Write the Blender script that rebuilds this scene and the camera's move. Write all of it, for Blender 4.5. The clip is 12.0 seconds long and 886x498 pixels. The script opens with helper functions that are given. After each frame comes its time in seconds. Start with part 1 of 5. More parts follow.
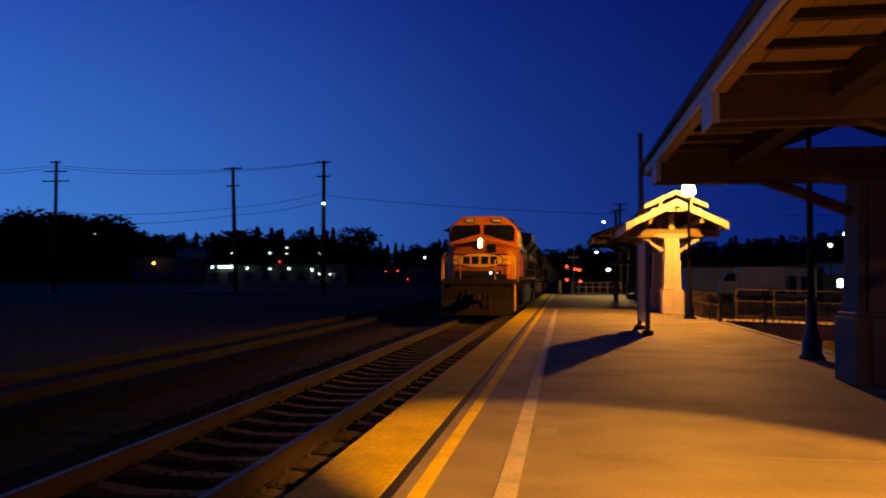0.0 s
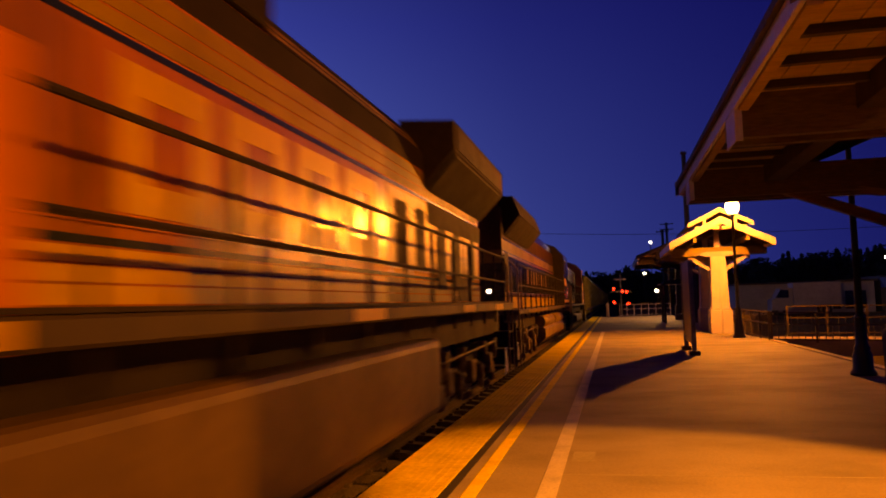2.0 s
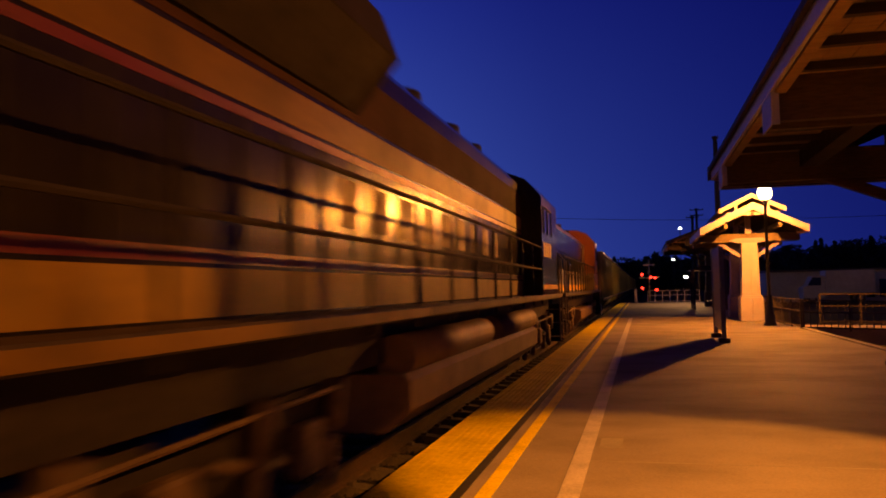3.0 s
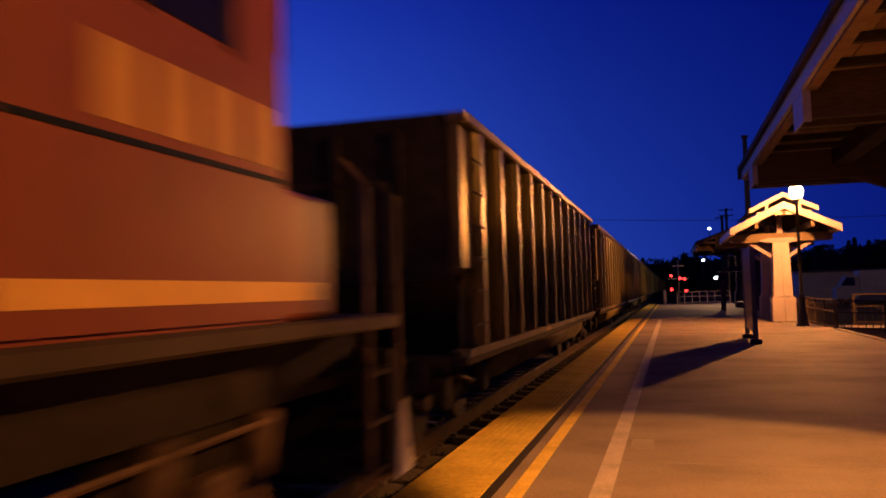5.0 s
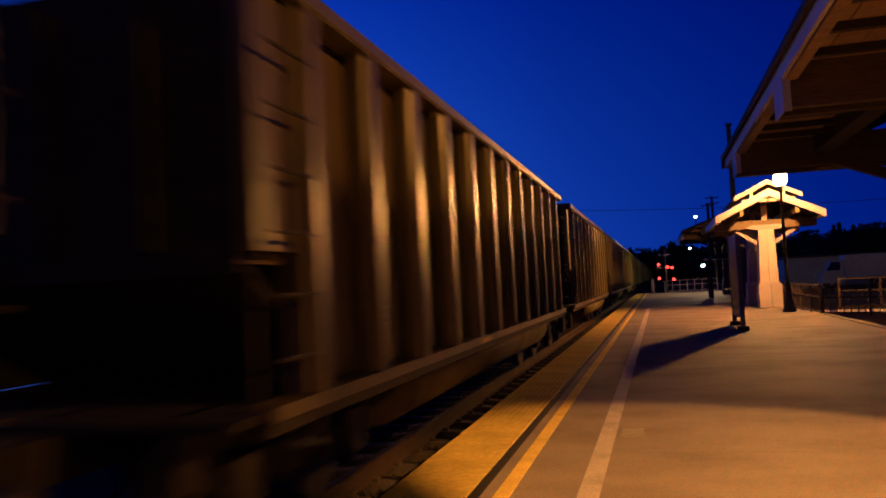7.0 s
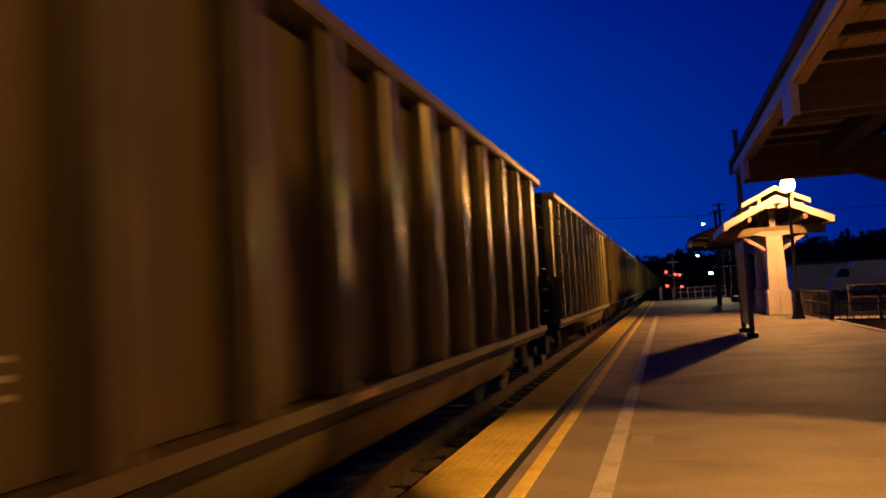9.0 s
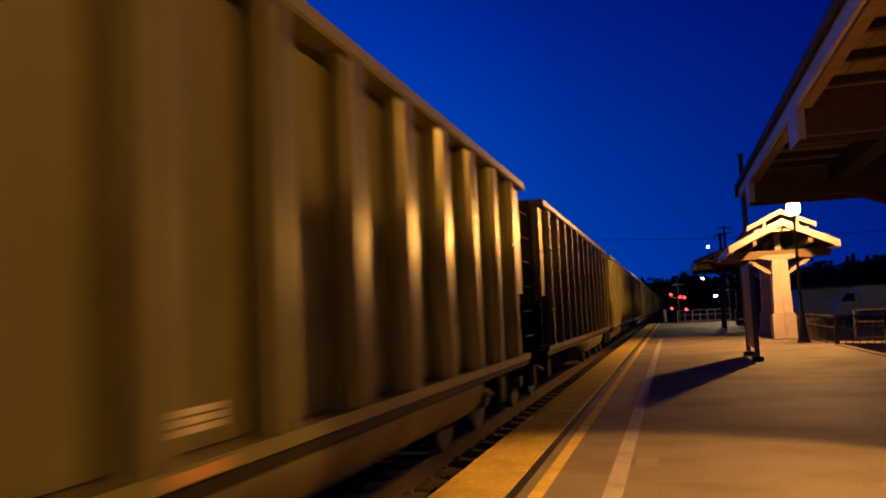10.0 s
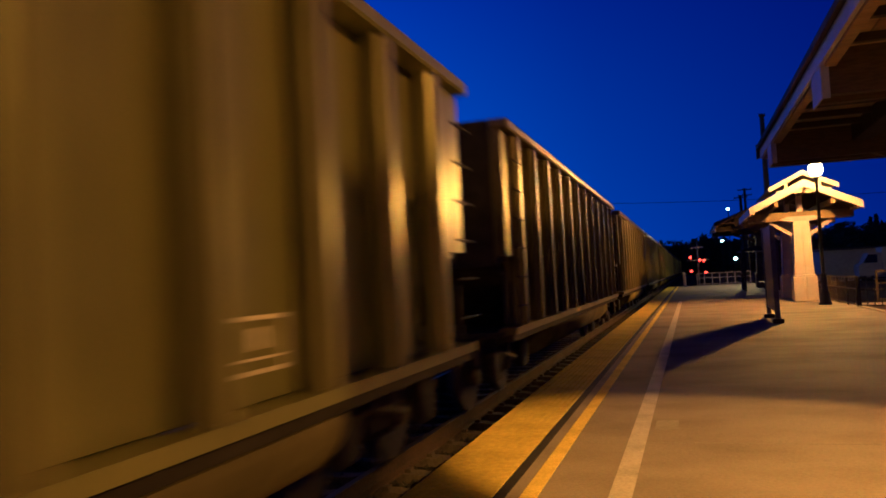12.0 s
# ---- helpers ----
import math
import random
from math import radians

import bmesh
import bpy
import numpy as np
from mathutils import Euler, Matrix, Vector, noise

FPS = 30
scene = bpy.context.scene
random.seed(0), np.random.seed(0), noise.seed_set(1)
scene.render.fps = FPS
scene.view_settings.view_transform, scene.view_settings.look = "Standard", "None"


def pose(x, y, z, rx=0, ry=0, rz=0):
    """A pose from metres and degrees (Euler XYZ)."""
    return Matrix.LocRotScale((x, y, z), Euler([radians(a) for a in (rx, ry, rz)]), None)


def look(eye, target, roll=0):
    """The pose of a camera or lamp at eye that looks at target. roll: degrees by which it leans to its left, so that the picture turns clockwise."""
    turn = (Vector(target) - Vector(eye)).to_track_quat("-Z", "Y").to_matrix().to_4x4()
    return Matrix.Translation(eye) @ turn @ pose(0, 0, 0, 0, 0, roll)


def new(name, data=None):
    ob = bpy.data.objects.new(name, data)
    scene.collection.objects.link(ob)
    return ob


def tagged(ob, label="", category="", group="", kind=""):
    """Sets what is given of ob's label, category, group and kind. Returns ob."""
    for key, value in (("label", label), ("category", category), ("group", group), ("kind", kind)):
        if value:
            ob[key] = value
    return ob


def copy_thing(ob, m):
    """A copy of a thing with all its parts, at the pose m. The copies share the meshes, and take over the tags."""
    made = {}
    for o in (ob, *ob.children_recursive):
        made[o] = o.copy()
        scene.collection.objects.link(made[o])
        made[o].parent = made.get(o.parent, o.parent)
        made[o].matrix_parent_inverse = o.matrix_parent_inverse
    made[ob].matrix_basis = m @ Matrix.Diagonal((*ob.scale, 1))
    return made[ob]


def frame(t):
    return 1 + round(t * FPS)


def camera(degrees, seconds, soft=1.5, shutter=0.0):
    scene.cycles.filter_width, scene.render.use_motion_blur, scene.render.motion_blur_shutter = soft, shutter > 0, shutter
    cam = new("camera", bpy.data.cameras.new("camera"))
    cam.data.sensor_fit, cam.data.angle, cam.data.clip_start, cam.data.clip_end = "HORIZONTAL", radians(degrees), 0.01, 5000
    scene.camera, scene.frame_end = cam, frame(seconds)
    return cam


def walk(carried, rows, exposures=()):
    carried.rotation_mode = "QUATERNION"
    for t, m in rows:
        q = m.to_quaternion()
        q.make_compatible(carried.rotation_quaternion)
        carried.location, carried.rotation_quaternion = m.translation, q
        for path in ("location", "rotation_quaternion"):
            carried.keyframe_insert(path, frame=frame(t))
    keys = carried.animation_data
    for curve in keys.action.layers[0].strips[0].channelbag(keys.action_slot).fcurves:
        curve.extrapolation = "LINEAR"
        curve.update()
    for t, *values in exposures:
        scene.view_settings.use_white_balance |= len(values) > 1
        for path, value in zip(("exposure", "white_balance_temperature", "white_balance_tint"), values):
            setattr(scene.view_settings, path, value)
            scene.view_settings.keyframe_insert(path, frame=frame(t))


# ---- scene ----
cam = camera(58.3, 12.0, soft=1.8, shutter=0.5)
PATH = [
    (0, (0.159, -3.335, 1.417), (-0.144, -1.359, 1.488), 0.1),
    (0.5, (0.276, -3.388, 1.411), (-0.121, -1.43, 1.497), 0.5),
    (1, (0.31, -3.422, 1.413), (-0.089, -1.464, 1.502), -1.0),
    (1.5, (0.322, -3.403, 1.413), (-0.085, -1.45, 1.547), -1.7),
    (2, (0.327, -3.416, 1.416), (-0.088, -1.465, 1.558), -1.9),
    (2.5, (0.322, -3.351, 1.418), (-0.103, -1.402, 1.553), -1.6),
    (3, (0.307, -3.372, 1.416), (-0.176, -1.434, 1.52), -1.3),
    (5, (0.297, -3.402, 1.403), (-0.251, -1.482, 1.515), -1.6),
    (5.5, (0.301, -3.414, 1.41), (-0.253, -1.495, 1.51), -1.4),
    (6, (0.293, -3.426, 1.403), (-0.285, -1.513, 1.485), -1.8),
    (6.5, (0.311, -3.455, 1.416), (-0.272, -1.544, 1.504), -2.6),
    (7, (0.312, -3.441, 1.418), (-0.208, -1.512, 1.514), -3.0),
    (9, (0.302, -3.414, 1.405), (-0.233, -1.491, 1.524), -3.3),
    (9.5, (0.3, -3.402, 1.41), (-0.231, -1.48, 1.552), -2.5),
    (10, (0.29, -3.455, 1.396), (-0.252, -1.538, 1.565), -2.6),
    (10.5, (0.294, -3.439, 1.398), (-0.288, -1.528, 1.508), -4.1),
    (11, (0.271, -3.496, 1.383), (-0.33, -1.59, 1.463), -2.9),
    (11.5, (0.282, -3.484, 1.386), (-0.306, -1.574, 1.468), -3.0),
    (12, (0.283, -3.453, 1.398), (-0.308, -1.544, 1.482), -3.1),
]
# The clip's camera drifts in white balance: warm as the locomotive passes, then bluer.
EXPOSURES = [(0.0, 0.22, 7400, -23), (0.5, 0.29, 8800, -16), (1.0, 0.38, 11500, -10), (1.5, 0.38, 14000, 13), (2.0, 0.22, 12000, 32), (2.5, 0.05, 9000, 28), (3.0, 0.0, 8000, 26), (5.0, -0.05, 5900, 28), (5.5, -0.1, 5700, 26), (6.5, -0.08, 5300, 14), (7.0, -0.08, 5150, 6), (9.0, -0.02, 4720, -11), (12.0, 0.06, 4720, -16)]
walk(cam, [(t, look(eye, target, roll)) for t, eye, target, roll in PATH], EXPOSURES)

# ---- light ----
world = bpy.data.worlds.new("dusk_sky")
scene.world = world
world.use_nodes = True
WT = world.node_tree
WT.nodes.clear()


def wnode(kind, **values):
    n = WT.nodes.new(kind)
    for k, v in values.items():
        n.inputs[k].default_value = v
    return n


w_co = wnode("ShaderNodeTexCoord")
w_dot = wnode("ShaderNodeVectorMath")
w_dot.operation = "DOT_PRODUCT"
w_dot.inputs[1].default_value = (-0.93, 0.36, 0.0)
WT.links.new(w_co.outputs["Generated"], w_dot.inputs[0])
w_ramp = wnode("ShaderNodeValToRGB")
w_ramp.color_ramp.elements[0].position = 0.0
w_ramp.color_ramp.elements[0].color = (0.0005, 0.0027, 0.048, 1)
w_ramp.color_ramp.elements[1].position = 1.0
w_ramp.color_ramp.elements[1].color = (0.055, 0.185, 0.90, 1)
w_ramp.color_ramp.interpolation = "B_SPLINE"
e = w_ramp.color_ramp.elements.new(0.60)
e.color = (0.0005, 0.0026, 0.200, 1)
w_map = wnode("ShaderNodeMapRange")
w_map.inputs["From Min"].default_value = -0.4
w_map.inputs["From Max"].default_value = 1.0
WT.links.new(w_dot.outputs["Value"], w_map.inputs["Value"])
WT.links.new(w_map.outputs["Result"], w_ramp.inputs["Fac"])
w_sep = wnode("ShaderNodeSeparateXYZ")
WT.links.new(w_co.outputs["Generated"], w_sep.inputs[0])
w_el = wnode("ShaderNodeValToRGB")
w_el.color_ramp.elements[0].position = 0.0
w_el.color_ramp.elements[0].color = (1.5, 1.35, 1.05, 1)
w_el.color_ramp.elements[1].position = 0.62
w_el.color_ramp.elements[1].color = (0.035, 0.035, 0.04, 1)
e = w_el.color_ramp.elements.new(0.34)
e.color = (0.46, 0.43, 0.66, 1)
WT.links.new(w_sep.outputs["Z"], w_el.inputs["Fac"])
w_mul = wnode("ShaderNodeMix")
w_mul.data_type = "RGBA"
w_mul.blend_type = "MULTIPLY"
w_mul.inputs[0].default_value = 1.0
WT.links.new(w_ramp.outputs["Color"], w_mul.inputs[6])
WT.links.new(w_el.outputs["Color"], w_mul.inputs[7])
w_bg = wnode("ShaderNodeBackground", Strength=1.0)
WT.links.new(w_mul.outputs[2], w_bg.inputs["Color"])
w_out = wnode("ShaderNodeOutputWorld")
WT.links.new(w_bg.outputs[0], w_out.inputs["Surface"])

SODIUM = (1.0, 0.338, 0.044)


def glow_lamp(name, place, watts, colour=SODIUM, radius=0.13):
    data = bpy.data.lights.new(name, "POINT")
    data.energy, data.color, data.shadow_soft_size = watts, colour, radius
    ob = new(name, data)
    ob.location = place
    return ob


LAMP_X, LAMP_Z = 4.43, 4.52
LAMPS = ((25.2, 3500), (11.45, 0), (-6.5, 0))
for lamp_y, watts in LAMPS:
    if watts:
        glow_lamp("sodium_light", (LAMP_X, lamp_y, LAMP_Z), watts)
# added spot with no visible source; its cone shapes the platform's light pool
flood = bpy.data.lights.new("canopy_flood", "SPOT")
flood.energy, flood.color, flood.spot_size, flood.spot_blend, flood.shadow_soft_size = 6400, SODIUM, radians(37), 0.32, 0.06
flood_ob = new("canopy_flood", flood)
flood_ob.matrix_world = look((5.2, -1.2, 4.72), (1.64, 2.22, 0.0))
# a shielded car park luminaire that faces the track over the canopy's roof
shielded = bpy.data.lights.new("car_park_light", "SPOT")
shielded.energy, shielded.color, shielded.spot_size, shielded.spot_blend, shielded.shadow_soft_size = 3000, SODIUM, radians(112), 0.45, 0.13
shielded_ob = new("car_park_light", shielded)
shielded_ob.matrix_world = look((9.0, 1.15, 6.05), (-1.9, 0.8, 1.6))
# added fill lamp out of view, brightens surfaces that face back along the track
glow_lamp("car_park_light", (8.0, -11.0, 6.6), 650)
glow_lamp("far_platform_light", (4.1, 57.0, 4.4), 1300, (1.0, 0.55, 0.2))


# ---- materials ----
def material(name, colour, rough=0.6, metal=0.0, grain=20.0, amount=0.25, stain=1.2, stain_amount=0.3, bump=0.15,
             dirt=None, spread=0.0, emit=None, power=0.0, stretch=(1, 1, 1), spec=0.5):
    """A surface with fine grain, larger stains and relief; dirt is the stains' colour, spread the change from piece to piece."""
    m = bpy.data.materials.new(name)
    m.use_nodes = True
    t = m.node_tree
    n, l = t.nodes, t.links
    b = n["Principled BSDF"]
    b.inputs["Metallic"].default_value = metal
    b.inputs["Specular IOR Level"].default_value = spec
    if emit:
        b.inputs["Emission Color"].default_value = (*emit, 1)
        b.inputs["Emission Strength"].default_value = power
    co = n.new("ShaderNodeTexCoord")
    mp = n.new("ShaderNodeMapping")
    mp.inputs["Scale"].default_value = stretch
    l.new(co.outputs["Object"], mp.inputs["Vector"])
    fine = n.new("ShaderNodeTexNoise")
    fine.inputs["Scale"].default_value, fine.inputs["Detail"].default_value = grain, 5
    big = n.new("ShaderNodeTexNoise")
    big.inputs["Scale"].default_value, big.inputs["Detail"].default_value = stain, 6
    l.new(mp.outputs[0], fine.inputs["Vector"])
    l.new(mp.outputs[0], big.inputs["Vector"])
    ramp = n.new("ShaderNodeMapRange")
    ramp.inputs["From Min"].default_value, ramp.inputs["From Max"].default_value = 0.42, 0.68
    l.new(big.outputs["Fac"], ramp.inputs["Value"])
    sm = n.new("ShaderNodeMath")
    sm.operation = "MULTIPLY"
    sm.inputs[1].default_value = stain_amount
    l.new(ramp.outputs[0], sm.inputs[0])
    mix = n.new("ShaderNodeMix")
    mix.data_type = "RGBA"
    mix.inputs[6].default_value = (*colour, 1)
    mix.inputs[7].default_value = (*(dirt or [c * 0.35 for c in colour]), 1)
    l.new(sm.outputs[0], mix.inputs[0])
    hs = n.new("ShaderNodeHueSaturation")
    l.new(mix.outputs[2], hs.inputs["Color"])
    vr = n.new("ShaderNodeMapRange")
    vr.inputs["From Min"].default_value, vr.inputs["From Max"].default_value = 0.3, 0.7
    vr.inputs["To Min"].default_value, vr.inputs["To Max"].default_value = 1 - amount, 1 + amount
    l.new(fine.outputs["Fac"], vr.inputs["Value"])
    if spread:
        info = n.new("ShaderNodeObjectInfo")
        pr = n.new("ShaderNodeMapRange")
        pr.inputs["To Min"].default_value, pr.inputs["To Max"].default_value = 1 - spread, 1 + spread
        l.new(info.outputs["Random"], pr.inputs["Value"])
        mu = n.new("ShaderNodeMath")
        mu.operation = "MULTIPLY"
        l.new(vr.outputs[0], mu.inputs[0])
        l.new(pr.outputs[0], mu.inputs[1])
        l.new(mu.outputs[0], hs.inputs["Value"])
    else:
        l.new(vr.outputs[0], hs.inputs["Value"])
    l.new(hs.outputs[0], b.inputs["Base Color"])
    rr = n.new("ShaderNodeMapRange")
    rr.inputs["To Min"].default_value, rr.inputs["To Max"].default_value = max(rough - 0.12, 0.02), min(rough + 0.15, 1)
    l.new(big.outputs["Fac"], rr.inputs["Value"])
    l.new(rr.outputs[0], b.inputs["Roughness"])
    if bump:
        bp = n.new("ShaderNodeBump")
        bp.inputs["Strength"].default_value, bp.inputs["Distance"].default_value = bump, 0.02
        l.new(fine.outputs["Fac"], bp.inputs["Height"])
        l.new(bp.outputs[0], b.inputs["Normal"])
    return m


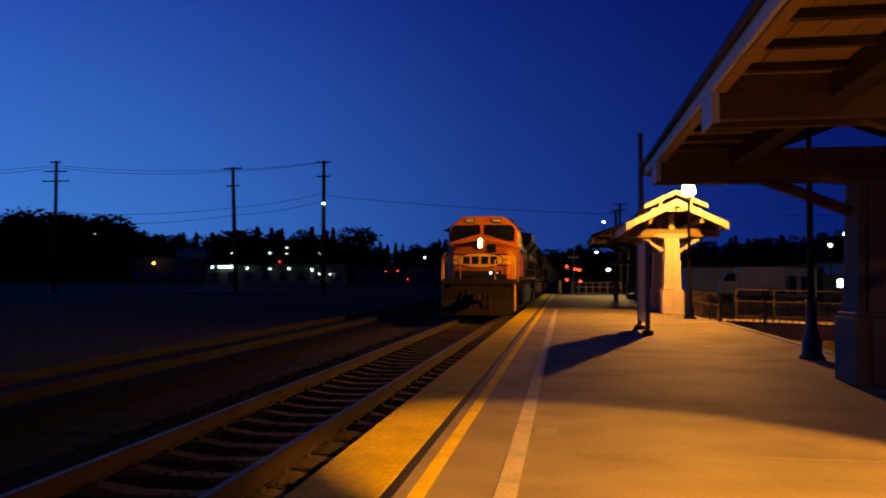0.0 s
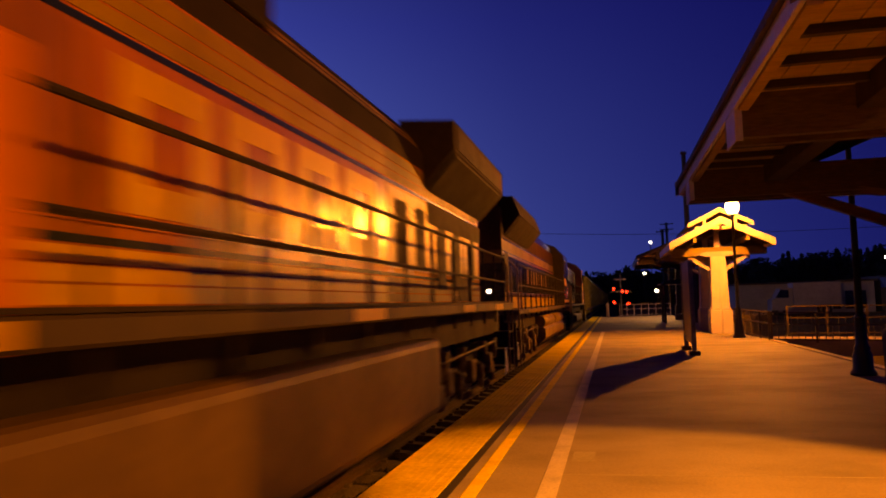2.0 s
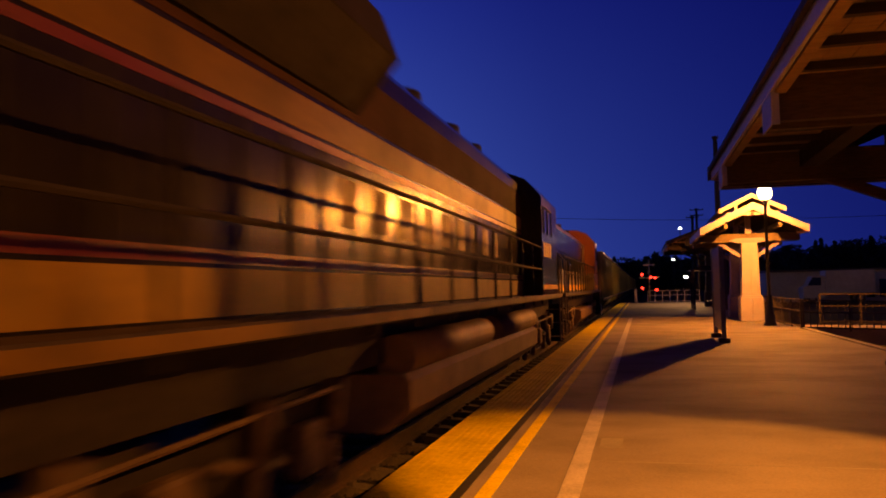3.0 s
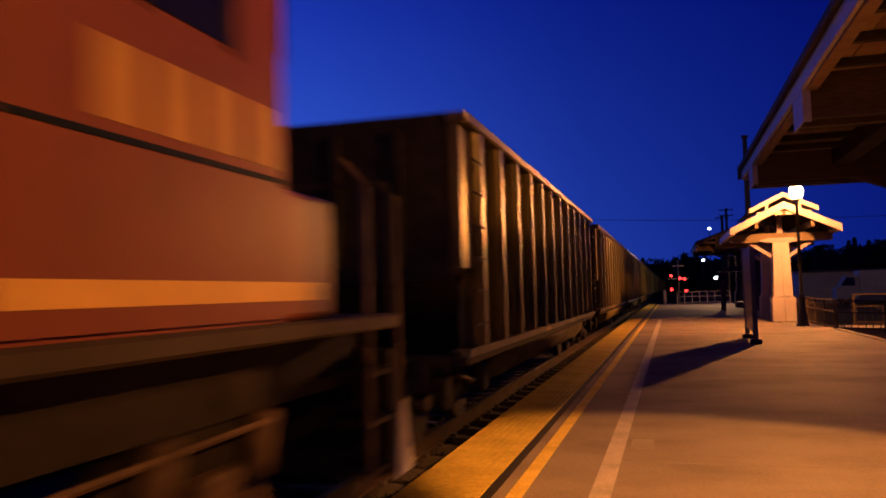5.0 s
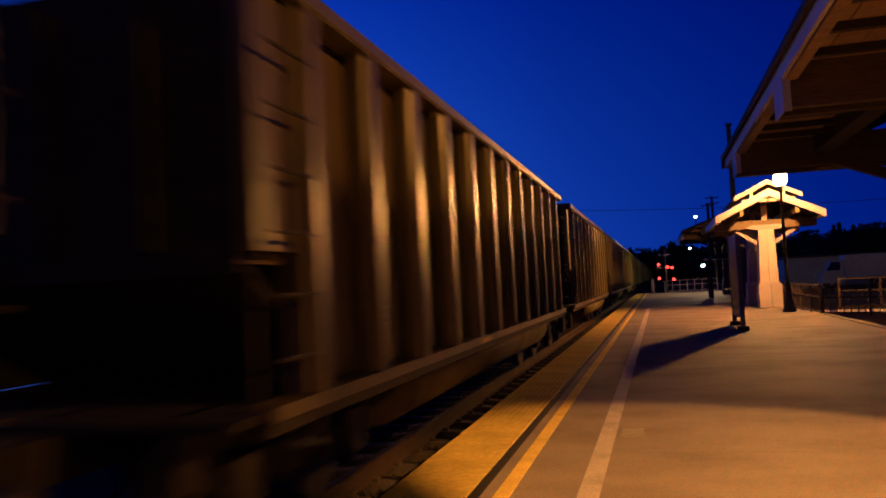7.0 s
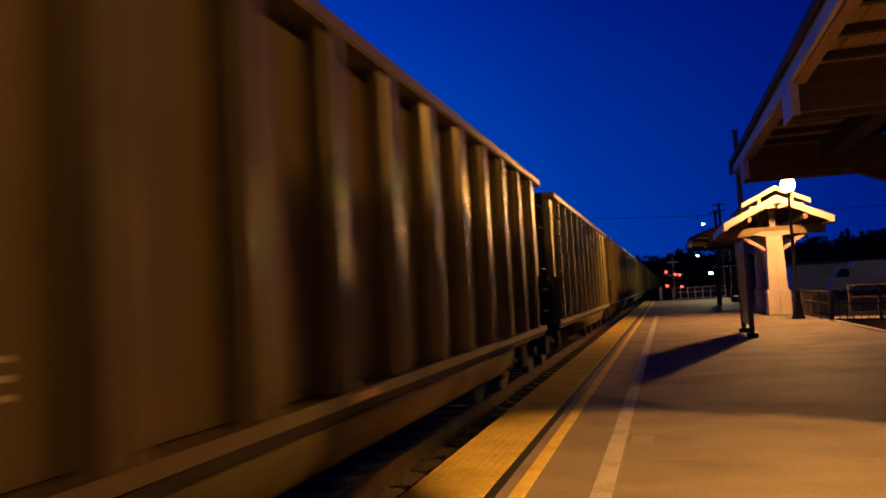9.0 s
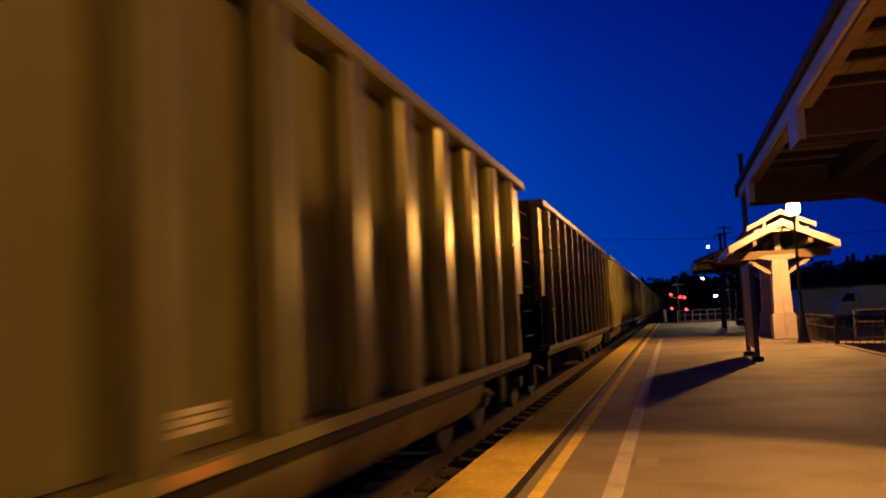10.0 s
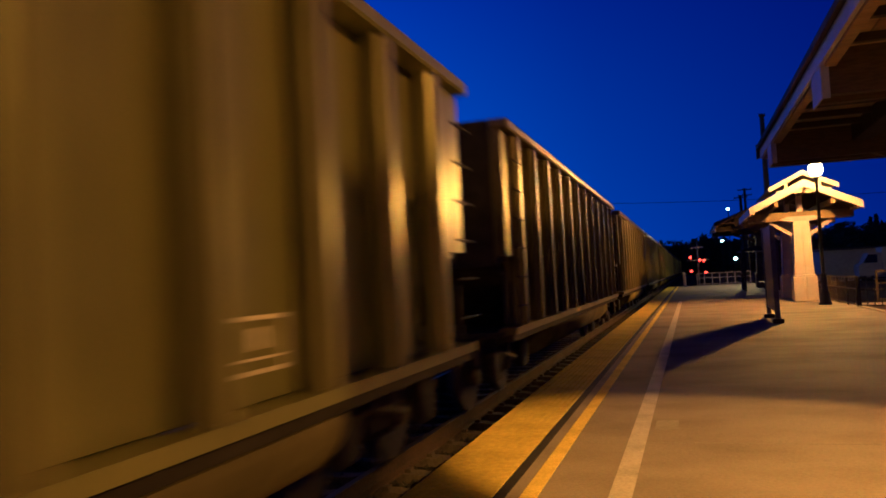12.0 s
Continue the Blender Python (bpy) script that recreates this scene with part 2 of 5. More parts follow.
M = {
    "concrete": material("platform_concrete", (0.27, 0.235, 0.205), 0.75, grain=55, amount=0.14, stain=0.8, stain_amount=0.5, bump=0.15, stretch=(0.8, 1.15, 1), spec=0.3),
    "kerb": material("edge_concrete", (0.30, 0.28, 0.25), 0.85, grain=30, amount=0.2),
    "tactile": material("tactile_yellow", (0.62, 0.49, 0.018), 0.6, grain=16, amount=0.18, stain=2.0, stain_amount=0.4, bump=0.9, spread=0.08, spec=0.15),
    "yellow_line": material("yellow_paint", (0.80, 0.62, 0.035), 0.6, grain=40, amount=0.2, stain=3, stain_amount=0.35, spec=0.2),
    "white_line": material("white_line_paint", (0.50, 0.47, 0.43), 0.6, grain=40, amount=0.2, stain=3, stain_amount=0.4),
    "ballast": material("ballast", (0.019, 0.016, 0.012), 0.98, spec=0.06, grain=22, amount=0.7, stain=1.5, bump=1.0),
    "stone": material("crushed_stone", (0.022, 0.020, 0.017), 0.9, grain=12, amount=0.4, spread=0.3),
    "earth": material("dark_earth", (0.050, 0.037, 0.018), 0.98, spec=0.05, grain=3, amount=0.6, stain=0.08, stain_amount=0.7, bump=0.8),
    "road": material("asphalt", (0.09, 0.09, 0.09), 0.9, grain=20, amount=0.3),
    "tie": material("concrete_tie", (0.06, 0.05, 0.04), 0.85, grain=25, amount=0.3, stain=2.5, stain_amount=0.6, spread=0.2, dirt=(0.045, 0.032, 0.022)),
    "rust": material("rail_rust", (0.055, 0.031, 0.017), 0.8, grain=30, amount=0.35),
    "old_rust": material("old_rail_rust", (0.012, 0.008, 0.005), 0.9, grain=30, amount=0.35),
    "railhead": material("polished_rail", (0.14, 0.12, 0.095), 0.5, metal=1.0, grain=60, amount=0.1, bump=0.03),
    # pinkish base here and in the column stucco imitates lamp glare on cream
    "white_wood": material("lamp_washed_cream_paint", (0.27, 0.195, 0.26), 0.55, grain=14, amount=0.07, stain=1.5, stain_amount=0.2, bump=0.08),
    # column stucco darkened, since the large canopy's columns stand in shade
    "column_shaded": material("shaded_stucco", (0.12, 0.10, 0.085), 0.85, grain=60, amount=0.1, stain=1.4, stain_amount=0.25, bump=0.3),
    "column": material("lamp_washed_stucco", (0.36, 0.31, 0.37), 0.85, grain=60, amount=0.1, stain=1.4, stain_amount=0.25, bump=0.3),
    "timber": material("stained_timber", (0.085, 0.055, 0.028), 0.65, grain=9, amount=0.35, stain=1.2, bump=0.2, stretch=(1, 6, 6)),
    # rafter wood darkened for its unlit faces, soffit below lightened for bounced light
    "shaded_timber": material("shaded_rafter", (0.03, 0.02, 0.012), 0.7, grain=9, amount=0.3, stain=1.2, bump=0.2, stretch=(1, 6, 6)),
    "soffit": material("soffit_board", (0.30, 0.20, 0.095), 0.6, grain=8, amount=0.25, stain=1, bump=0.15, stretch=(1, 8, 8)),
    "shingle": material("dark_roof", (0.045, 0.045, 0.05), 0.85, grain=12, amount=0.4),
    "fascia": material("grey_fascia", (0.42, 0.43, 0.44), 0.5, grain=18, amount=0.1),
    "black_metal": material("black_enamel", (0.012, 0.012, 0.013), 0.35, grain=30, amount=0.2),
    "grey_metal": material("galvanised_steel", (0.22, 0.22, 0.22), 0.45, metal=0.6, grain=20, amount=0.2),
    "sign": material("sign_panel", (0.20, 0.185, 0.185), 0.35, grain=20, amount=0.1),
    "globe": material("lit_globe", (1, 0.8, 0.5), 0.3, emit=(1.0, 0.52, 0.16), power=60, bump=0, amount=0, stain_amount=0),
    "globe_dull": material("unlit_globe", (0.5, 0.48, 0.42), 0.25, bump=0, amount=0.03),
    "fence": material("weathered_rail", (0.045, 0.032, 0.016), 0.6, grain=20, amount=0.25),
    "wood_pole": material("weathered_pole", (0.05, 0.042, 0.035), 0.9, grain=8, amount=0.4, stretch=(4, 4, 0.6)),
    "cable": material("cable", (0.015, 0.015, 0.018), 0.7, bump=0),
    "leaf": material("dark_leaves", (0.085, 0.09, 0.04), 0.9, grain=2, amount=0.5, spread=0.2, bump=0),
    "bark": material("bark", (0.04, 0.03, 0.022), 0.95, grain=6, amount=0.4),
    "wall_dark": material("far_wall", (0.055, 0.06, 0.06), 0.8, grain=3, amount=0.2, stain=0.3),
    "wall_white": material("far_white_wall", (0.30, 0.31, 0.32), 0.7, grain=3, amount=0.1, stain=0.4),
    "blue_cloth": material("blue_awning", (0.05, 0.12, 0.5), 0.7, grain=5, amount=0.1),
    "glass": material("dark_glass", (0.012, 0.014, 0.018), 0.06, grain=3, amount=0.1, bump=0, spec=0.6),
    "lit_white": material("white_light", (1, 1, 1), 0.4, emit=(0.85, 1.0, 0.92), power=9, bump=0),
    "lit_warm": material("warm_light", (1, 0.8, 0.5), 0.4, emit=(1.0, 0.42, 0.08), power=9, bump=0),
    "lit_red": material("red_light", (0.6, 0.02, 0.02), 0.4, emit=(1.0, 0.03, 0.02), power=7, bump=0),
    "headlight": material("headlight_lens", (1, 0.9, 0.7), 0.2, emit=(1.0, 0.62, 0.28), power=30, bump=0),
    "ditch": material("ditch_lens", (1, 1, 0.95), 0.2, emit=(0.95, 1.0, 0.95), power=7, bump=0),
    "dim_lens": material("step_lens", (1, 0.85, 0.6), 0.2, emit=(1.0, 0.8, 0.5), power=1.5, bump=0),
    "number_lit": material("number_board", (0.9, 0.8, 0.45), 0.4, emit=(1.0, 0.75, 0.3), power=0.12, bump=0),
    "orange": material("locomotive_orange", (0.66, 0.20, 0.030), 0.36, grain=14, amount=0.08, stain=1.1, stain_amount=0.35, bump=0.06, stretch=(1, 1, 0.35)),
    # orange darkened because the nose's front gets little lamp light; stains on top
    "nose_orange": material("shaded_nose_orange", (0.45, 0.13, 0.017), 0.4, grain=12, amount=0.2, stain=1.6, stain_amount=0.6, bump=0.06),
    "worn_orange": material("sooty_orange", (0.42, 0.145, 0.020), 0.24, grain=14, amount=0.15, stain=0.8, stain_amount=0.75, bump=0.03, stretch=(1, 1, 0.3)),
    "rear_orange": material("soot_darkened_orange", (0.22, 0.08, 0.014), 0.4, grain=14, amount=0.2, stain=0.8, stain_amount=0.75, bump=0.03, stretch=(1, 1, 0.3)),
    "soot_brown": material("soot_brown_paint", (0.018, 0.012, 0.008), 0.8, grain=12, amount=0.25, stain=0.9, stain_amount=0.6, bump=0.06, spec=0.15),
    "bright_yellow": material("clean_yellow_stripe", (0.85, 0.52, 0.05), 0.4, grain=14, amount=0.08, stain=2, stain_amount=0.2, bump=0.03),
    "faded_orange": material("faded_orange", (0.24, 0.062, 0.014), 0.4, grain=14, amount=0.12, stain=1.1, stain_amount=0.45, bump=0.06, stretch=(1, 1, 0.35)),
    "loco_yellow": material("locomotive_yellow", (0.62, 0.36, 0.05), 0.4, grain=14, amount=0.1, stain=1.5, stain_amount=0.35, bump=0.05),
    "mid_yellow": material("faded_yellow_band", (0.30, 0.18, 0.028), 0.5, grain=14, amount=0.15, stain=1.5, stain_amount=0.5, bump=0.05, spec=0.25),
    "worn_yellow": material("grimy_yellow", (0.17, 0.095, 0.016), 0.48, grain=14, amount=0.2, stain=1.5, stain_amount=0.7, bump=0.05, spec=0.2),
    "loco_green": material("locomotive_dark_green", (0.014, 0.022, 0.016), 0.2, grain=14, amount=0.2, stain=1.0, bump=0.015),
    "loco_grey": material("locomotive_grey", (0.17, 0.15, 0.11), 0.30, grain=10, amount=0.12, stain=0.9, stain_amount=0.55, bump=0.06, stretch=(1, 1, 0.3)),
    "loco_tan": material("locomotive_faded_silver", (0.26, 0.20, 0.12), 0.30, grain=10, amount=0.12, stain=0.9, stain_amount=0.5, bump=0.06, stretch=(1, 1, 0.3)),
    "loco_red": material("locomotive_red", (0.12, 0.018, 0.010), 0.38, grain=12, amount=0.12, stain=1.0, bump=0.05),
    "soot_red": material("sooty_maroon", (0.045, 0.019, 0.010), 0.8, grain=12, amount=0.2, stain=0.9, stain_amount=0.6, bump=0.05, spec=0.12),
    "hood_dirt": material("dusty_dark_hood", (0.020, 0.016, 0.009), 0.18, grain=12, amount=0.3, stain=0.7, stain_amount=0.7, bump=0.02, stretch=(1, 1, 0.3), spec=0.18),
    # white colour stands in for lamp light that falls on the corners
    "plate_white": material("lamp_lit_white_plate", (0.85, 0.88, 0.88), 0.5, grain=12, amount=0.12, stain=2.5, stain_amount=0.3, bump=0.05),
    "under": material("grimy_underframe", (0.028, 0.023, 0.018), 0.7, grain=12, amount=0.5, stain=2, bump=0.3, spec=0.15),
    "bogie": material("dusty_bogie", (0.14, 0.095, 0.055), 0.7, grain=10, amount=0.5, stain=2.0, stain_amount=0.6, bump=0.3, spec=0.2),
    "grime_sill": material("grimy_sill", (0.05, 0.035, 0.020), 0.65, grain=9, amount=0.3, stain=1.0, stain_amount=0.6, bump=0.12),
    "tank": material("dusty_tank", (0.14, 0.088, 0.042), 0.6, grain=8, amount=0.2, stain=0.8, stain_amount=0.5, bump=0.1),
    "wheel": material("steel_wheel", (0.05, 0.04, 0.032), 0.6, metal=0.3, grain=16, amount=0.3),
    "alu": material("dull_aluminium", (0.22, 0.215, 0.052), 0.34, metal=0.15, grain=9, amount=0.12, stain=0.8, stain_amount=0.6, spread=0.07, dirt=(0.11, 0.10, 0.03), bump=0.08, stretch=(1, 1, 0.25)),
    "brown": material("rusty_brown_steel", (0.098, 0.083, 0.022), 0.36, metal=0.1, grain=9, amount=0.15, stain=0.8, stain_amount=0.6, spread=0.08, dirt=(0.10, 0.055, 0.03), bump=0.08, stretch=(1, 1, 0.25)),
    "alu_post": material("worn_aluminium_post", (0.27, 0.26, 0.065), 0.30, metal=0.25, grain=9, amount=0.12, stain=1.2, stain_amount=0.4, spread=0.07, dirt=(0.20, 0.15, 0.09), bump=0.05, stretch=(1, 1, 0.25)),
    "brown_post": material("worn_brown_post", (0.12, 0.103, 0.028), 0.32, metal=0.15, grain=9, amount=0.15, stain=1.2, stain_amount=0.45, spread=0.08, dirt=(0.12, 0.07, 0.04), bump=0.05, stretch=(1, 1, 0.25)),
    # end steel coloured darker than coal dust alone, as that side is unlit
    "end_steel": material("unlit_end_steel", (0.020, 0.017, 0.012), 0.7, grain=6, amount=0.4, stain=1.2, stain_amount=0.6, bump=0.2, spec=0.2),
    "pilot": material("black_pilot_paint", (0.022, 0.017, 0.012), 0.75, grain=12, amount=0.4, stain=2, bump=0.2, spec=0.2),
    "coal": material("coal", (0.012, 0.012, 0.012), 0.7, grain=6, amount=0.5, bump=1),
    "belly_dust": material("dusty_tub_steel", (0.15, 0.125, 0.042), 0.85, grain=9, amount=0.2, stain=0.8, stain_amount=0.6, bump=0.1, spec=0.15),
    "stencil": material("stencil_white", (0.78, 0.70, 0.50), 0.6, grain=20, amount=0.2, stain=3),
    "rubber": material("black_rubber", (0.012, 0.012, 0.012), 0.8, bump=0.1),
}


# ---- building helpers ----
def box(bm, x0, x1, y0, y1, z0, z1):
    v = [bm.verts.new(p) for p in ((x0, y0, z0), (x1, y0, z0), (x1, y1, z0), (x0, y1, z0), (x0, y0, z1), (x1, y0, z1), (x1, y1, z1), (x0, y1, z1))]
    for f in ((3, 2, 1, 0), (4, 5, 6, 7), (0, 1, 5, 4), (1, 2, 6, 5), (2, 3, 7, 6), (3, 0, 4, 7)):
        bm.faces.new([v[i] for i in f])
    return bm


def boxes(*rows):
    bm = bmesh.new()
    for r in rows:
        box(bm, *r)
    return bm


def soft_box(x0, x1, y0, y1, z0, z1, r=0.02, seg=2):
    bm = boxes((x0, x1, y0, y1, z0, z1))
    bmesh.ops.bevel(bm, geom=bm.edges[:], offset=r, segments=seg, affect="EDGES", profile=0.5)
    return bm


def prism(bm, outline, a, b, axis="x"):
    """Extrude an outline of (u, v) from a to b along an axis: x: (y, z), y: (x, z), z: (x, y)."""
    put = {"x": lambda u, v, w: (w, u, v), "y": lambda u, v, w: (u, w, v), "z": lambda u, v, w: (u, v, w)}[axis]
    one = [bm.verts.new(put(u, v, a)) for u, v in outline]
    two = [bm.verts.new(put(u, v, b)) for u, v in outline]
    n = len(outline)
    bm.faces.new(one)
    bm.faces.new(two[::-1])
    for i in range(n):
        bm.faces.new((one[i], two[i], two[(i + 1) % n], one[(i + 1) % n]))
    bmesh.ops.recalc_face_normals(bm, faces=bm.faces[:])
    return bm


def rod(bm, p, q, r, n=8, r2=None):
    """A round bar from p to q."""
    p, q = Vector(p), Vector(q)
    d = (q - p).normalized()
    side = d.cross(Vector((0, 0, 1)) if abs(d.z) < 0.9 else Vector((1, 0, 0))).normalized()
    up = d.cross(side)
    ring = lambda c, rr: [bm.verts.new(c + (side * math.cos(6.28319 * i / n) + up * math.sin(6.28319 * i / n)) * rr) for i in range(n)]
    a, b = ring(p, r), ring(q, r if r2 is None else r2)
    for i in range(n):
        f = bm.faces.new((a[i], a[(i + 1) % n], b[(i + 1) % n], b[i]))
        f.smooth = n > 7
    bm.faces.new(a[::-1])
    bm.faces.new(b)
    return bm


def lathe(bm, profile, n=16, centre=(0, 0)):
    """Turn a profile of (radius, z) round the z axis."""
    rings = [[bm.verts.new((centre[0] + r * math.cos(6.28319 * i / n), centre[1] + r * math.sin(6.28319 * i / n), z)) for i in range(n)] for r, z in profile]
    for a, b in zip(rings, rings[1:]):
        for i in range(n):
            bm.faces.new((a[i], a[(i + 1) % n], b[(i + 1) % n], b[i])).smooth = True
    bm.faces.new(rings[0][::-1])
    bm.faces.new(rings[-1])
    return bm


def beam(bm, p, q, w, h):
    """A rectangular bar from p to q, w wide and h high."""
    p, q = Vector(p), Vector(q)
    d = (q - p).normalized()
    side = d.cross(Vector((0, 0, 1)))
    side = side.normalized() if side.length > 0.01 else Vector((1, 0, 0))
    up = side.cross(d).normalized()
    c = [(-1, -1), (1, -1), (1, 1), (-1, 1)]
    a = [bm.verts.new(p + side * (w / 2 * i) + up * (h / 2 * j)) for i, j in c]
    b = [bm.verts.new(q + side * (w / 2 * i) + up * (h / 2 * j)) for i, j in c]
    bm.faces.new(a[::-1])
    bm.faces.new(b)
    for i in range(4):
        bm.faces.new((a[i], a[(i + 1) % 4], b[(i + 1) % 4], b[i]))
    return bm


def mesh_of(name, bm, mat):
    bmesh.ops.recalc_face_normals(bm, faces=bm.faces[:])
    me = bpy.data.meshes.new(name)
    bm.to_mesh(me)
    bm.free()
    me.materials.append(M[mat])
    return me


def part(name, bm, mat, parent=None, label=""):
    ob = new(name, mesh_of(name, bm, mat))
    if parent:
        ob.parent = parent
    return tagged(ob, label)


def twin(ob, x=0, y=0, z=0, rz=0):
    """Another part on the same mesh, shifted in its thing's space."""
    o = ob.copy()
    scene.collection.objects.link(o)
    o.matrix_basis = pose(x, y, z, 0, 0, rz) @ ob.matrix_basis
    return o


def thing(name, label, category, group="", m=None):
    ob = tagged(new(name), label, category, group)
    if m:
        ob.matrix_basis = m
    return ob


def structure(name, bm, mat, label, category):
    return tagged(part(name, bm, mat), label, category, kind="structure")


# ---- ground, track, platform ----
RAIL_Z = -0.24
TRACK_X = -3.30
EDGE_X = -1.63
RIGHT_X = 5.0


def build_ground():
    bm = bmesh.new()
    xs = [-1500, -400, -150, -60, -30, -20, -14, -11, -5.9, -0.9, 5.2, 9, 14, 25, 60, 200, 1500]
    ys = [-300, -60, -20, -10, 0, 8, 16, 30, 60, 100, 160, 300, 700, 3000]
    grid = [[bm.verts.new((x, y, -0.62 + (0.05 * noise.noise((x * 0.3, y * 0.3, 0)) if -25 < x < -6 else 0))) for x in xs] for y in ys]
    for a, b in zip(grid, grid[1:]):
        for i in range(len(xs) - 1):
            bm.faces.new((a[i], a[i + 1], b[i + 1], b[i]))
    structure("ground", bm, "earth", "dark trampled earth and gravel beside the railway", "ground")
    structure("road", boxes((-140, -14, 104, 111, -0.618, -0.585)), "road", "grey asphalt road beyond the tracks", "road")


def build_track(x, y0, y1, bright, label):
    prof = [(-0.075, 0), (0.075, 0), (0.07, 0.018), (0.012, 0.035), (0.012, 0.13), (0.036, 0.142), (0.037, 0.168), (-0.037, 0.168), (-0.036, 0.142), (-0.012, 0.13), (-0.012, 0.035), (-0.07, 0.018)]
    for side in (-0.7525, 0.7525):
        rail = tagged(part("rail", prism(bmesh.new(), [(u, v - 0.172) for u, v in prof], y0, y1, "y"), "rust" if bright else "old_rust"), label, "rail", kind="structure")
        rail.location = (x + side, 0, RAIL_Z)
        part("rail_head", soft_box(-0.034, 0.034, y0, y1, -0.004, 0.0, 0.0015, 1), "railhead" if bright else "old_rust", rail, "polished running surface" if bright else "")
    bed = bmesh.new()
    prism(bed, [(x - 2.3, -0.64), (x - 1.45, -0.50), (x + 1.45, -0.50), (x + 1.6, -0.56), (x + 1.6, -0.64)], y0, y1, "y")
    return structure("ballast", bed, "ballast", "dark crushed stone ballast under the rails", "ballast")


def tie_mesh():
    """A concrete tie, dipped in the middle, with bevelled shoulders."""
    bm = bmesh.new()
    tops = [(-1.28, -0.045), (-0.95, 0), (-0.55, 0), (-0.25, -0.045), (0.25, -0.045), (0.55, 0), (0.95, 0), (1.28, -0.045)]
    rows = []
    for u, v in tops:
        rows.append([bm.verts.new((u, w, z)) for w, z in ((-0.14, -0.2), (-0.10, v), (0.10, v), (0.14, -0.2))])
    for a, b in zip(rows, rows[1:]):
        for i in range(3):
            bm.faces.new((a[i], a[i + 1], b[i + 1], b[i]))
    bm.faces.new(rows[0])
    bm.faces.new(rows[-1][::-1])
    for s in (-0.7525, 0.7525):
        for d in (-0.11, 0.11):
            box(bm, s + d - 0.03, s + d + 0.03, -0.05, 0.05, -0.01, 0.035)
    return mesh_of("tie", bm, "tie")


def build_ties(parent, x, y0, count, step, me):
    for i in range(count):
        o = new("tie", me)
        o.parent = parent
        o.matrix_basis = pose(x + random.uniform(-0.02, 0.02), y0 + i * step, RAIL_Z - 0.176, 0, 0, random.uniform(-0.7, 0.7))


def build_stones():
    """Loose ballast round the ties near the platform."""
    rng = np.random.default_rng(4)
    verts, faces = [], []
    base = np.array([(1, 0, 0), (-1, 0, 0), (0, 1, 0), (0, -1, 0), (0, 0, 1), (0, 0, -1)], float)
    tri = [(0, 2, 4), (2, 1, 4), (1, 3, 4), (3, 0, 4), (2, 0, 5), (1, 2, 5), (3, 1, 5), (0, 3, 5)]
    for i in range(9000):
        x = TRACK_X + rng.uniform(-2.2, 1.55)
        y = rng.uniform(0.2, 16) if i % 3 else rng.uniform(16, 40)
        z = -0.495 - max(0, abs(x - TRACK_X) - 1.45) * 0.17 + rng.uniform(-0.01, 0.03)
        p = base * rng.uniform(0.018, 0.042, 3) * rng.uniform(0.75, 1.25, (6, 1))
        a = rng.uniform(0, 6.28)
        rot = np.array([[math.cos(a), -math.sin(a), 0], [math.sin(a), math.cos(a), 0.3], [0, -0.3, 1]])
        n = len(verts)
        verts += [tuple(v) for v in p @ rot.T + (x, y, z)]
        faces += [(a0 + n, b0 + n, c0 + n) for a0, b0, c0 in tri]
    me = bpy.data.meshes.new("loose_stones")
    me.from_pydata(verts, [], faces)
    me.materials.append(M["stone"])
    tagged(new("loose_stones", me), "loose crushed stones between the railway ties", "stones", kind="stuff")


def build_platform():
    bm = bmesh.new()
    prism(bm, [(EDGE_X + 0.62, -0.004), (RIGHT_X, -0.004), (RIGHT_X, -0.66), (EDGE_X + 0.62, -0.66)], -16, 66, "y")
    slab = structure("platform", bm, "concrete", "wide brushed concrete railway platform, worn and stained", "platform")
    prism_edge = prism(bmesh.new(), [(EDGE_X, -0.01), (EDGE_X + 0.60, -0.01), (EDGE_X + 0.60, -0.66), (EDGE_X + 0.05, -0.66), (EDGE_X, -0.25)], -16, 66, "y")
    part("platform_edge", prism_edge, "kerb", slab, "raw concrete edge above the track")
    panel = soft_box(-0.30, 0.30, -0.605, 0.605, -0.012, 0.006, 0.004, 1)
    for i in range(9):
        for j in range(18):
            u, v = -0.27 + i * 0.0675, -0.57 + j * 0.067
            bmesh.ops.create_cone(panel, segments=6, cap_ends=True, radius1=0.013, radius2=0.008, depth=0.005, matrix=Matrix.Translation((u, v, 0.0085)))
    me = mesh_of("tactile_tile", panel, "tactile")
    plain = mesh_of("tactile_tile", soft_box(-0.30, 0.30, -0.605, 0.605, -0.012, 0.008, 0.004, 1), "tactile")
    for i in range(62):
        y = -8 + i * 1.215
        o = new("tactile_tile", me if y < 14 else plain)
        o.parent = slab
        o.location = (EDGE_X + 0.30, y, 0)
    part("yellow_line", boxes((-0.855, -0.745, -10, 66, -0.006, 0.002)), "yellow_line", slab, "worn yellow safety line")
    part("white_line", boxes((-0.30, -0.155, -10, 33, -0.006, 0.0025)), "white_line", slab, "faint worn white line")
    part("joint_strip", boxes((EDGE_X + 0.605, EDGE_X + 0.68, -10, 66, -0.0065, 0.0012)), "rubber", slab, "dark sealed joint")
    for y in (-2.5, 3.3, 9.1, 14.9, 20.7, 26.5, 32.3, 38.1):
        part("expansion_joint", boxes((-0.94, RIGHT_X - 0.02, y - 0.008, y + 0.008, -0.006, -0.0025)), "kerb", slab)
    structure("kerb", boxes((RIGHT_X + 0.002, RIGHT_X + 0.16, -16, 23.0, -0.66, 0.03)), "kerb", "low concrete kerb along the platform's back", "kerb")
    ramp = bmesh.new()
